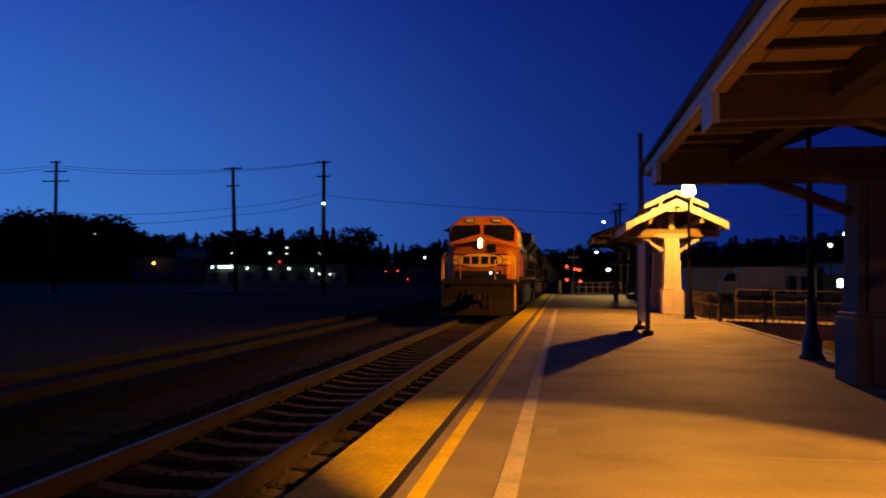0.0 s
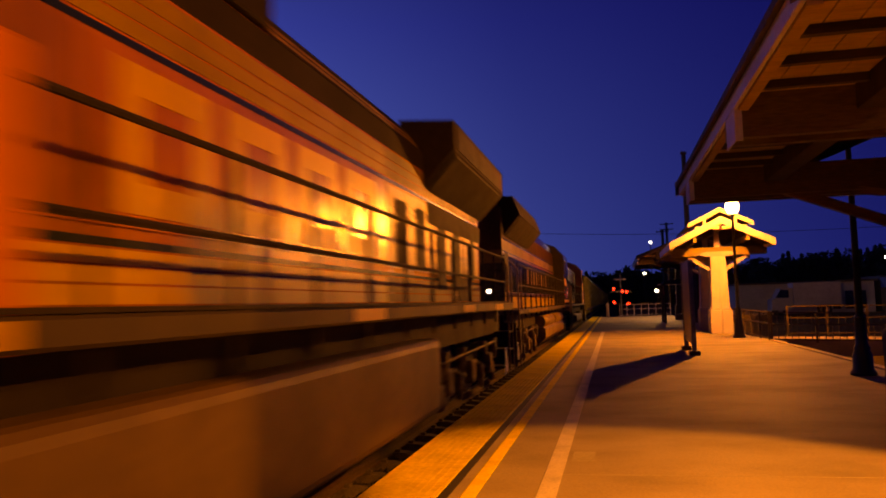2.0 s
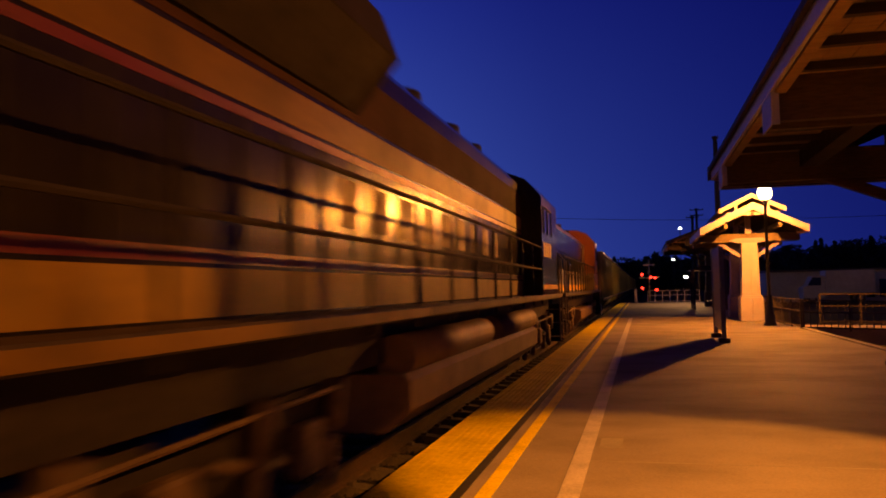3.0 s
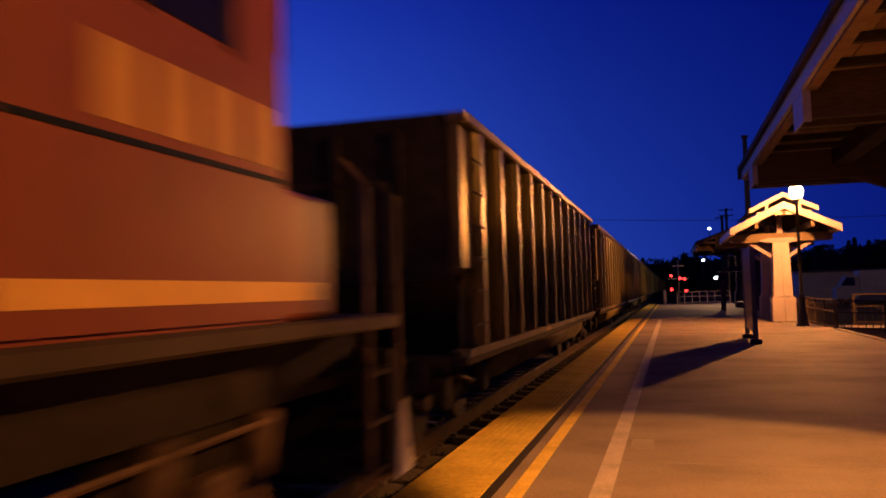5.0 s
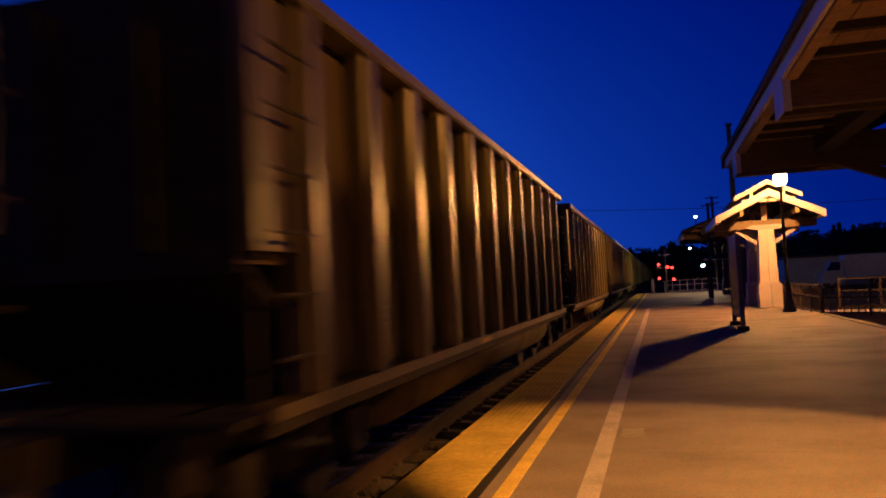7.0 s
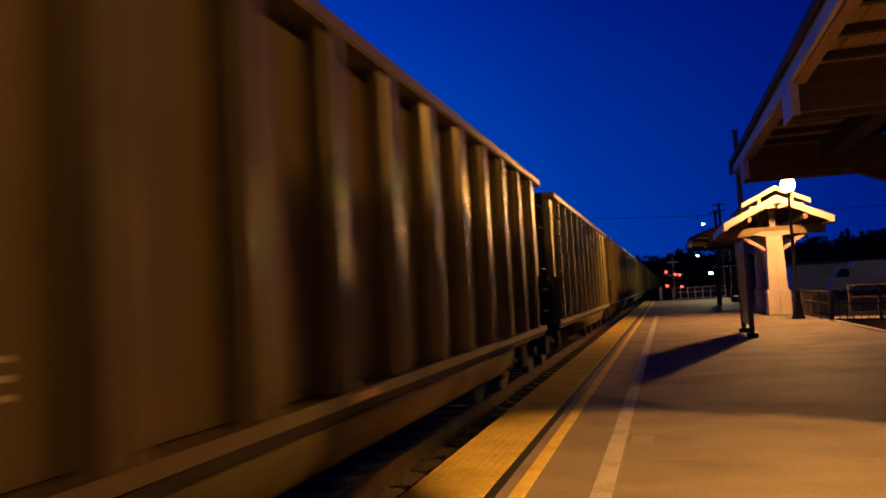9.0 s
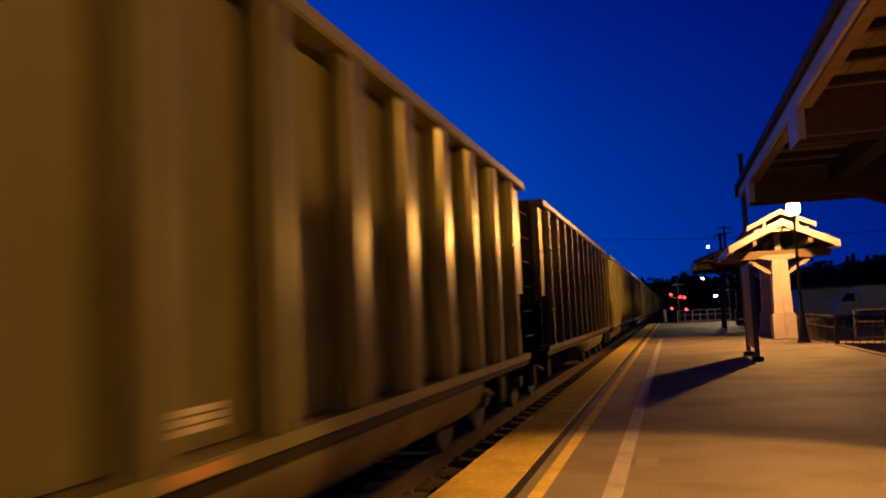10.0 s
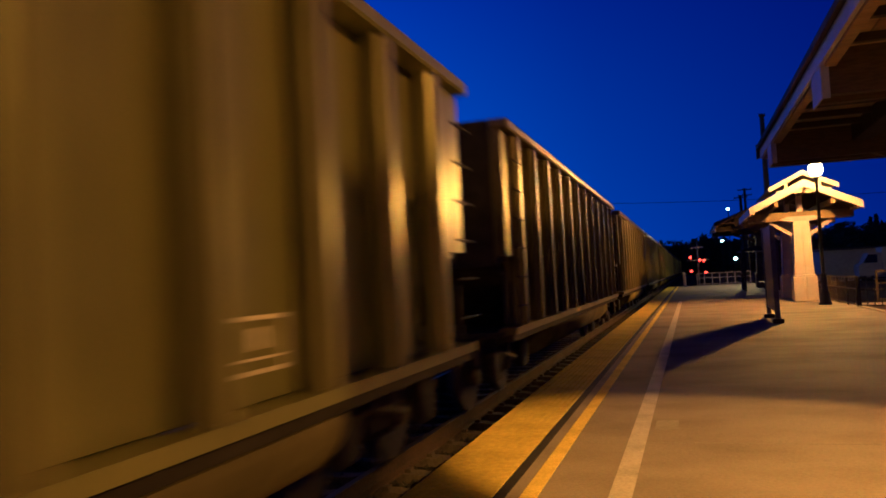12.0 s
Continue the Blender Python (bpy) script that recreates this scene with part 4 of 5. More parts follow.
        part("roof", boxes((x0 - 0.3, x1 + 0.3, y - 0.3, y + d + 0.3, h, h + 0.35)), "shingle", b)
        for i in range(int((x1 - x0) / 5)):
            u = x0 + 2 + i * 5
            win = part("window", boxes((u, u + 2.2, y - 0.08, y + 0.02, 0.4, 2.6)), "glass", b)
            part("frame", boxes((u - 0.1, u + 2.3, y - 0.12, y - 0.02, 2.6, 2.75), (u - 0.1, u + 2.3, y - 0.12, y - 0.02, 0.25, 0.4)), "wall_dark", win)
    sign = thing("shop_sign", "glowing white shop sign with unreadable lettering", "sign", m=pose(0, 204.6, 0))
    u = -94.5
    for k, w in enumerate((0.7, 0.5, 0.8, 0.55, 0.7, 0.6)):
        part("letter_bar", boxes((u, u + w, -0.1, 0.1, 3.95, 4.45 if k != 1 else 4.32)), "lit_white", sign)
        u += w + 0.22
    lights = [(-112.9, 5.2, 0.75, "lit_warm"), (-95.6, 4.1, 0.6, "lit_white"), (-85.6, 3.8, 0.5, "lit_white"), (-79.1, 3.65, 0.45, "lit_white"), (-73.7, 3.66, 0.5, "lit_white"), (-67.3, 3.4, 0.62, "lit_white"), (-62.2, 2.2, 0.42, "lit_white"), (-65, 2.2, 0.35, "lit_white"), (-36.3, 6.6, 0.5, "lit_white"), (-79.1, 7.9, 0.38, "lit_white"), (-74.4, 9.25, 0.28, "lit_white"), (-90, 7.9, 0.2, "lit_white"), (-74.2, 7.7, 0.22, "lit_white"), (-76.3, 5.6, 0.35, "lit_red"), (-43.5, 3.0, 0.32, "lit_red"), (-47, 2.9, 0.2, "lit_red"), (-41, 0.9, 0.25, "lit_red"), (-65, 7.6, 0.2, "lit_white"), (-131, 13.5, 0.18, "lit_white")]
    for x, z, r, mat in lights:
        r *= 0.46
        l = thing("street_lamp", {"lit_warm": "distant amber street lamp", "lit_white": "distant white street lamp", "lit_red": "distant red signal lamp"}[mat], "street lamp", "distant lamps", pose(x * 1.0, 203, -0.62))
        part("post", rod(bmesh.new(), (0, 0, 0), (0, 0, z + 0.62 - r), 0.07, 6), "wood_pole", l)
        bm = bmesh.new()
        lathe(bm, [(r * 0.4, z + 0.62 - r), (r, z + 0.62 - r * 0.3), (r, z + 0.62 + r * 0.3), (r * 0.4, z + 0.62 + r)], 10)
        part("lamp_head", bm, mat, l)


def build_far_right():
    b = thing("warehouse", "long pale low building with a blue awning behind the station", "building", m=pose(0, 84, -0.62))
    part("wall", boxes((13, 26, 0, 9, 0, 3.1)), "wall_white", b)
    part("roof", boxes((12.7, 26.3, -0.4, 9.3, 3.1, 3.3)), "shingle", b)
    for u in (21.0, 22.0, 23.2, 24.4):
        win = part("window", boxes((u, u + 0.8, -0.06, 0.02, 0.4, 2.2)), "glass", b)
        part("frame", boxes((u - 0.06, u, -0.08, -0.01, 0.3, 2.3), (u + 0.8, u + 0.86, -0.08, -0.01, 0.3, 2.3)), "wall_white", win)
    c = thing("shop", "dark shop front with a blue awning and a lit window", "building", m=pose(0, 84, -0.62))
    part("wall", boxes((26.6, 40, 0, 9, 0, 3.6)), "wall_dark", c)
    part("awning", prism(bmesh.new(), [(-1.2, 2.4), (0, 3.4), (0, 2.4)], 26.6, 40), "blue_cloth", c, "blue awning")
    part("lit_window", boxes((28.0, 28.8, -0.05, 0.02, 1.1, 1.9)), "lit_white", c)
    tr = thing("truck", "white box truck parked behind the station", "truck", m=pose(16.4, 79, -0.62))
    part("cargo_box", soft_box(0.9, 5.2, 0, 2.4, 0.9, 3.1, 0.05), "wall_white", tr)
    cab = bmesh.new()
    prism(cab, [(-1.1, 0.5), (0.85, 0.5), (0.85, 2.6), (-0.2, 2.6), (-0.7, 1.7), (-1.1, 1.5)], 0.1, 2.3, "y")
    part("cab", cab, "wall_white", tr)
    part("windscreen", prism(bmesh.new(), [(-0.24, 2.5), (-0.70, 1.75), (-0.6, 1.7), (0.5, 1.7), (0.5, 2.45)], 0.06, 0.098, "y"), "glass", tr)
    for x in (-0.3, 3.9):
        for y in (0.15, 2.05):
            w = part("wheel", rod(bmesh.new(), (x, y, 0.45), (x, y + 0.25, 0.45), 0.45, 16), "rubber", tr)
            part("rim", rod(bmesh.new(), (x, y - 0.01, 0.45), (x, y + 0.26, 0.45), 0.22, 12), "grey_metal", w)
    for x, z in ((27.5, 5.75), (26.1, 4.65)):
        l = thing("street_lamp", "distant white street lamp", "street lamp", "distant lamps", pose(x, 80, -0.62))
        part("post", rod(bmesh.new(), (0, 0, 0), (0, 0, z + 0.4), 0.06, 6), "wood_pole", l)
        bm = bmesh.new()
        lathe(bm, [(0.1, z + 0.46), (0.20, z + 0.56), (0.20, z + 0.68), (0.1, z + 0.78)], 10)
        part("lamp_head", bm, "lit_white", l)
    for x, y, z in ((5.6, 110, 9.2), (4.9, 118, 5.2), (5.0, 88, 2.3), (4.95, 66.5, 5.7)):
        l = thing("street_lamp", "distant white street lamp", "street lamp", "distant lamps", pose(x, y, -0.62))
        part("post", rod(bmesh.new(), (0, 0, 0), (0, 0, z + 0.4), 0.06, 6), "wood_pole", l)
        bm = bmesh.new()
        lathe(bm, [(0.1, z + 0.46), (0.2, z + 0.54), (0.2, z + 0.66), (0.1, z + 0.75)], 10)
        part("lamp_head", bm, "lit_white", l)


# ---- train ----
# Things of the train run towards -y; local y counts metres behind the nose or end, z from the rail top.
SPEED = 18.3
NOSE_AT_0 = 29.59
FIRST_CAR_AT_0 = 95.67
CAR_STEP = 16.16


def mirror(parent, name, make, mat, label=""):
    """The same part on both sides of a vehicle; make(s) gives its bmesh for the side s."""
    return [part(name, make(s), mat, parent, label) for s in (1, -1)]


def sided(s, a, b):
    return (s * a, s * b) if s > 0 else (s * b, s * a)


def build_wheelset(parent, y, r=0.52):
    for s in (1, -1):
        a, b = sided(s, 0.69, 0.82)
        w = part("wheel", rod(bmesh.new(), (a, y, r), (b, y, r), r, 20), "wheel", parent)
        part("hub", rod(bmesh.new(), (s * 0.82, y, r), (s * 0.95, y, r), 0.14, 10), "bogie", w)


def build_bogie(parent, y, axles, spacing, r=0.52, half=1.1, mat="bogie"):
    """A truck: side frames with axle boxes and springs, and its wheels."""
    n = axles - 1
    end = n * spacing / 2
    for s in (1, -1):
        a, b = sided(s, half - 0.10, half + 0.06)
        bm = bmesh.new()
        out = [(-end - 0.55, 0.62), (-end - 0.45, 0.95), (-end + 0.5, 0.95), (-0.4 * end, 0.80), (0.4 * end, 0.80), (end - 0.5, 0.95), (end + 0.45, 0.95), (end + 0.55, 0.62), (end + 0.3, 0.55), (end - 0.5, 0.6), (0.3, 0.45), (-0.3, 0.45), (-end + 0.5, 0.6), (-end - 0.3, 0.55)]
        prism(bm, [(y + u, v) for u, v in out], a, b, "x")
        frame_part = part("side_frame", bm, "under", parent, "grimy cast side frame")
        c, d = sided(s, half + 0.07, half + 0.17)
        if axles == 3 or spacing > 2:
            for u in (-end - 0.42, -end * 0.5, end * 0.5 + 0.1, end + 0.42):
                part("brake_cylinder", rod(bmesh.new(), (s * (half + 0.15), y + u, 0.62), (s * (half + 0.15), y + u + 0.10, 0.98), 0.085, 12), mat, frame_part)
                part("brake_hanger", soft_box(c, d, y + u - 0.06, y + u + 0.10, 0.18, 0.55, 0.03, 1), mat, frame_part)
            part("sand_pipe", rod(bmesh.new(), (s * (half + 0.19), y - end - 0.6, 0.86), (s * (half + 0.19), y + end + 0.6, 0.93), 0.022, 6), mat, frame_part)
        for i in range(axles):
            u = y - end + i * spacing
            c, d = sided(s, half + 0.06, half + 0.20)
            part("axle_box", soft_box(c, d, u - 0.19, u + 0.19, 0.36, 0.74, 0.04), mat, frame_part)
        for i in range(n):
            u = y - end + (i + 0.5) * spacing
            for k in (-0.16, 0.16):
                part("spring", rod(bmesh.new(), (s * (half + 0.0), u + k, 0.40), (s * (half + 0.0), u + k, 0.80), 0.10, 10), "under", frame_part)
            part("brake_rod", rod(bmesh.new(), (s * (half + 0.12), u - 0.5, 0.70), (s * (half + 0.12), u + 0.5, 0.52), 0.035, 6), mat, frame_part)
    for i in range(axles):
        build_wheelset(parent, y - end + i * spacing, r)


def build_handrail(parent, y0, y1, half, deck, n, s, mat="under"):
    bm = bmesh.new()
    for k in (0.58, 1.08):
        rod(bm, (s * half, y0, deck + k), (s * half, y1, deck + k), 0.022, 6)
    rail = part("handrail", bm, mat, parent, "long tubular handrail")
    for i in range(n):
        y = y0 + (y1 - y0) * i / (n - 1)
        part("stanchion", rod(bmesh.new(), (s * half, y, deck - 0.2), (s * half, y, deck + 1.08), 0.022, 6), mat, rail)


def build_steps(parent, y, s, colour="tank"):
    a, b = sided(s, 1.02, 1.46)
    for z in (0.32, 0.68, 1.04):
        part("step", boxes((a, b, y - 0.28, y + 0.28, z, z + 0.04)), "under", parent)
    bm = bmesh.new()
    for u in (-0.32, 0.32):
        rod(bm, (s * 1.47, y + u, 0.28), (s * 1.47, y + u, 2.45), 0.024, 6)
    rod(bm, (s * 1.47, y - 0.32, 2.45), (s * 1.3, y - 0.32, 2.65), 0.024, 6)
    part("grab_rail", bm, colour, parent, "grab rail beside the steps")


def stripe(parent, s, x, y0, y1, z0, z1, mat, name="stripe"):
    a, b = sided(s, x, x + 0.006)
    return part(name, boxes((a, b, y0, y1, z0, z1)), mat, parent)


def build_loco_front():
    """The leading wide-cab locomotive."""
    L = thing("locomotive", "dusty orange diesel freight locomotive with yellow stripes and lit headlights", "locomotive", "locomotives at the head of the train")
    W = 1.49
    sill = part("sill", soft_box(-W, W, 0.35, 20.8, 1.525, 1.67, 0.02, 1), "grime_sill", L, "dusty frame sill")
    part("front_platform", soft_box(-W, W, -1.2, 0.345, 1.36, 1.60, 0.02, 1), "pilot", L, "dark front platform")
    part("frame_beam", boxes((-1.15, 1.15, -1.15, 20.75, 1.05, 1.524)), "pilot", L, "dark frame beam")
    for s in (1, -1):
        for y in (0.3, 5.2, 10.0, 15.0, 18.2):
            stripe(sill, s, W, y, y + 0.9, 1.545, 1.65, "loco_yellow", "reflector")
    # pilot with plow
    bm = bmesh.new()
    prism(bm, [(-1.2, 1.2), (-1.25, 0.75), (-1.62, 0.16), (-1.50, 0.14), (-1.05, 0.6), (-1.0, 1.2)], -1.44, 1.44, "x")
    part("plow", bm, "pilot", L, "dark snow plow over the rails")
    part("coupler", soft_box(-0.16, 0.16, -1.95, -1.2, 0.72, 1.02, 0.05), "under", L)
    for x in (-0.55, -0.32, 0.32, 0.55):
        part("air_hose", rod(bmesh.new(), (x, -1.28, 1.1), (x * 0.9, -1.5, 0.45), 0.03, 7), "rubber", L)
    # nose: wide, chamfered, leaning back to the windscreens
    bm = bmesh.new()
    ring = []
    for z, w, f, c in ((1.42, 1.47, 0.0, 0.30), (2.68, 1.47, 0.0, 0.30), (2.98, 1.47, 0.10, 0.30), (3.22, 1.47, 0.62, 0.14)):
        d = 0.0 if z < 2.9 else 0.20 if z < 3.1 else 0.30
        ring.append([bm.verts.new(p) for p in ((-w, 1.2, z - d), (-w, f + c * 0.5, z - d), (-w + c * 1.2, f - c * 0.5, z - d * 0.8), (0, f - c * 0.5, z + d * 0.25), (w - c * 1.2, f - c * 0.5, z - d * 0.8), (w, f + c * 0.5, z - d), (w, 1.2, z - d))])
    for a, b in zip(ring, ring[1:]):
        for i in range(6):
            bm.faces.new((a[i], a[i + 1], b[i + 1], b[i]))
    bm.faces.new(ring[-1])
    bm.faces.new(ring[0][::-1])
    bmesh.ops.bevel(bm, geom=[e for e in bm.edges if len(e.link_faces) == 2], offset=0.035, segments=2, affect="EDGES")
    nose = part("nose", bm, "nose_orange", L, "broad orange nose")
    f = -0.155
    part("nose_band", boxes((-1.12, 1.12, f - 0.006, f, 2.20, 2.34)), "bright_yellow", nose)
    part("nose_band", boxes((-1.12, 1.12, f - 0.006, f, 2.42, 2.56)), "bright_yellow", nose)
    for s in (1, -1):
        bm = bmesh.new()
        v = [bm.verts.new(p) for p in ((s * 1.12, f - 0.006, 2.20), (s * 1.474, 0.146, 2.20), (s * 1.474, 0.146, 2.56), (s * 1.12, f - 0.006, 2.56))]
        bm.faces.new(v)
        bmesh.ops.solidify(bm, geom=bm.faces[:], thickness=0.01)
        part("nose_band", bm, "loco_yellow", nose)
    for z in (2.575, 2.13):
        part("pinstripe", boxes((-1.12, 1.12, f - 0.006, f, z, z + 0.05)), "loco_green", nose)
    part("lower_panel", boxes((-1.10, 1.10, f - 0.006, f, 1.44, 1.78)), "loco_green", nose, "dark lower nose")
    # oval emblem in plain shapes
    bm = bmesh.new()
    prism(bm, [(0.98 * math.cos(a * 0.19635), 2.36 + 0.33 * math.sin(a * 0.19635)) for a in range(32)], f - 0.016, f - 0.007, "y")
    emblem = part("emblem", bm, "loco_green", nose, "oval emblem drawn as plain shapes")
    bm = bmesh.new()
    prism(bm, [(0.94 * math.cos(a * 0.19635), 2.36 + 0.295 * math.sin(a * 0.19635)) for a in range(32)], f - 0.022, f - 0.017, "y")
    part("emblem_field", bm, "bright_yellow", emblem)
    for x in (-0.72, -0.36, 0.04, 0.42):
        part("emblem_bar", boxes((x, x + 0.29, f - 0.028, f - 0.023, 2.20, 2.52)), "loco_green", emblem)
    part("nose_door", soft_box(0.30, 0.66, f - 0.03, f + 0.05, 2.68, 3.02, 0.028), "glass", nose, "small dark nose window")
    house = part("headlight_housing", soft_box(-0.16, 0.16, f - 0.06, 0.25, 2.80, 3.32, 0.04), "nose_orange", nose)
    for z in (2.97, 3.16):
        part("headlight", rod(bmesh.new(), (0, f - 0.085, z), (0, f - 0.05, z), 0.082, 16), "headlight", house, "glowing amber headlight")
    for x, r, mat in ((0.52, 0.036, "ditch"), (0.80, 0.022, "dim_lens")):
        part("ditch_light", rod(bmesh.new(), (x, -1.24, 1.84), (x, -1.16, 1.84), r, 12), mat, L, "lit white lamp")
    part("lamp_bar", boxes((-0.95, 0.95, -1.155, -1.10, 1.76, 1.92)), "pilot", L)
    # front handrails and step edges
    for q in (1, -1):
        for x in (0.7, 1.4):
            part("stanchion", rod(bmesh.new(), (q * x, -1.18, 1.5), (q * x, -1.18, 2.35), 0.022, 6), "loco_yellow", L)
        part("front_handrail", rod(bmesh.new(), (q * 0.7, -1.18, 2.35), (q * 1.4, -1.18, 2.35), 0.022, 6), "loco_yellow", L)
        part("corner_rail", rod(bmesh.new(), (q * 1.4, -1.18, 2.35), (q * 1.47, -0.45, 1.72), 0.022, 6), "loco_yellow", L)
        for z in (0.32, 0.68, 1.04, 1.40):
            part("step_edge", boxes((*sided(q, 1.462, 1.475), -1.02, -0.48, z - 0.01, z + 0.045)), "stencil", L, "pale painted step edge")
        part("step_skirt", boxes((*sided(q, 1.20, 1.24), -1.05, -0.42, 0.30, 1.355)), "grime_sill", L, "dusty skirt behind the steps")
    # cab
    bm = bmesh.new()
    prof = [(-1.47, 1.5), (1.47, 1.5), (1.47, 3.70), (1.30, 3.95), (0.85, 4.28), (-0.85, 4.28), (-1.30, 3.95), (-1.47, 3.70)]
    front = [bm.verts.new((x, 0.72 + max(0, z - 3.2) * 0.28, z)) for x, z in prof]
    back = [bm.verts.new((x, 3.35, z)) for x, z in prof]
    bm.faces.new(front[::-1]), bm.faces.new(back)
    for i in range(8):
        bm.faces.new((front[i], front[(i + 1) % 8], back[(i + 1) % 8], back[i]))
    bmesh.ops.bevel(bm, geom=bm.edges[:], offset=0.03, segments=2, affect="EDGES")
    cab = part("cab", bm, "orange", L, "tall orange crew cab")
    for s in (1, -1):
        bm = bmesh.new()
        pts = [(s * 0.10, 3.52), (s * 1.36, 3.16), (s * 1.36, 3.70), (s * 1.24, 3.88), (s * 0.10, 3.90)]
        v = [bm.verts.new((x, 0.70 + max(0, z - 3.2) * 0.28 - 0.008, z)) for x, z in pts]
        bm.faces.new(v)
        bmesh.ops.solidify(bm, geom=bm.faces[:], thickness=0.02)
        part("windscreen", bm, "glass", cab, "dark windscreen")
        bm = bmesh.new()
        x0, x1 = sided(s, 0.38, 0.78)
        box(bm, x0, x1, 0.90, 0.99, 3.99, 4.17)
        board = part("number_board", bm, "loco_green", cab)
        for k in range(4):
            u = x0 + 0.05 + k * 0.085
            part("digit_bar", boxes((u, u + 0.05, 0.892, 0.898, 4.02, 4.14)), "number_lit", board)
        for y0, y1 in ((1.25, 1.95), (2.05, 2.75)):
            a, b = sided(s, 1.462, 1.478)
            win = part("side_window", boxes((a, b, y0, y1, 3.05, 3.66)), "glass", cab)
            c, d = sided(s, 1.465, 1.50)
            part("frame", boxes((c, d, y0 - 0.05, y0, 3.0, 3.71), (c, d, y1, y1 + 0.05, 3.0, 3.71), (c, d, y0, y1, 3.66, 3.71), (c, d, y0, y1, 3.0, 3.05)), "stencil", win)
        a, b = sided(s, 1.44, 1.74)
        za, zb = (3.80, 3.68) if s > 0 else (3.68, 3.80)
        ta, tb = (3.83, 3.70) if s > 0 else (3.70, 3.83)
        part("sunshade", prism(bmesh.new(), [(a, za), (b, zb), (b, tb), (a, ta)], 1.1, 2.95, "y"), "under", cab)
        stripe(cab, s, 1.470, 1.3, 3.2, 2.30, 2.325, "loco_green", "seam")
        stripe(cab, s, 1.470, 1.3, 3.2, 2.24, 2.255, "loco_green", "seam")
        stripe(cab, s, 1.470, 0.9, 3.2, 1.66, 1.675, "loco_green", "seam")
        for k in range(4):
            stripe(cab, s, 1.470, 1.65 + k * 0.22, 1.80 + k * 0.22, 2.68, 2.95, "loco_yellow", "cab_digit_bar")
        # battery and door boxes behind the cab, as wide as it
        a, b = sided(s, 0.9, 1.47)
        part("side_cabinet", soft_box(a, b, 3.36, 6.2, 1.52, 2.75, 0.03), "orange", L, "orange equipment cabinet along the walkway")
        a, b = sided(s, 1.40, 1.462)
        part("cab_door", soft_box(a, b + 0.0, 2.82, 3.30, 1.6, 3.6, 0.02), "faded_orange", cab)
    # hood
    prof = [(-1.02, 1.52), (1.02, 1.52), (1.02, 3.86), (0.82, 4.16), (-0.82, 4.16), (-1.02, 3.86)]
    hood = part("hood", prism(bmesh.new(), prof, 3.36, 19.3, "y"), "worn_orange", L, "long sooty orange engine hood with doors")
    part("roof_panel", boxes((-0.80, 0.80, 9.45, 14.4, 4.162, 4.20)), "loco_green", hood)
    part("blower_compartment", soft_box(-1.06, 1.06, 3.365, 6.12, 2.755, 3.87, 0.02, 1), "soot_brown", L, "dark brown compartment behind the cab")
    part("brake_hatch", soft_box(-1.07, 1.07, 3.365, 9.4, 3.872, 4.32, 0.03, 2), "soot_brown", L, "raised dark roof hatch")
    for s in (1, -1):
        x = 1.02
        for z0, z1, mat in ((3.60, 3.855, "soot_brown"), (3.46, 3.575, "mid_yellow"), (3.345, 3.445, "mid_yellow"), (3.235, 3.33, "mid_yellow"), (3.17, 3.215, "loco_green"), (2.03, 2.075, "loco_green"), (1.935, 2.015, "loco_yellow"), (1.835, 1.92, "loco_yellow"), (1.72, 1.82, "loco_yellow")):
            stripe(hood, s, x, 3.4 if z1 < 2.7 else 6.15, 12.6, z0, z1, mat)
            stripe(hood, s, x, 12.602, 19.2, z0, z1, "worn_yellow" if "yellow" in mat else mat)
        for i in range(16):
            y = 6.3 + i * 0.8
            a, b = sided(s, x, x + 0.018)
            part("hood_door", boxes((a, b, y, y + 0.74, 2.14, 3.13)), "worn_orange" if i < 8 else "rear_orange", hood)
            if i < 8:
                continue
            part("louvre", boxes(*[(sided(s, x + 0.018, x + 0.03)[0], sided(s, x + 0.018, x + 0.03)[1], y + 0.12, y + 0.62, 2.7 + 0.09 * k, 2.74 + 0.09 * k) for k in range(4)]), "rear_orange", hood)
        # large faded letters as plain blocks
        for y in (7.4, 8.65, 9.9, 11.15):
            a, b = sided(s, x + 0.019, x + 0.024)
            part("letter_bar", boxes((a, b, y, y + 0.24, 2.22, 3.08), (a, b, y + 0.24, y + 1.02, 2.22, 2.40), (a, b, y + 0.24, y + 1.02, 2.90, 3.08), (a, b, y + 0.78, y + 1.02, 2.40, 2.90)), "loco_yellow", hood, "large yellow lettering as plain outlined blocks")
        for y0, y1, z0, z1 in ((13.0, 13.5, 2.2, 3.0), (14.0, 14.5, 2.2, 3.0), (15.3, 15.9, 1.9, 3.0), (16.6, 17.1, 1.9, 3.0), (18.2, 18.5, 2.1, 3.2), (16.9, 18.1, 1.72, 2.13)):
            a, b = sided(s, x + 0.02, x + 0.035)
            part("vent", boxes((a, b, y0, y1, z0, z1)), "under", hood, "dark louvred opening")
        # black strip paints the overhang's shade onto the hood side
        part("wing_recess", boxes((*sided(s, x + 0.031, x + 0.036), 14.7, 19.2, 2.85, 3.165)), "pilot", hood, "dark strip painted for the shade under the overhang")
        prof = [(s * 1.0, 3.35), (s * 1.50, 3.86), (s * 1.50, 4.30), (s * 0.7, 4.36), (s * 0.7, 3.35)]
        wing = part("radiator_wing", prism(bmesh.new(), prof, 14.6, 19.65, "y"), "soot_brown", L, "overhanging sooty radiator housing")
        a, b = sided(s, 1.502, 1.515)
        part("grille", boxes((a, b, 14.8, 19.45, 3.9, 4.24)), "under", wing)
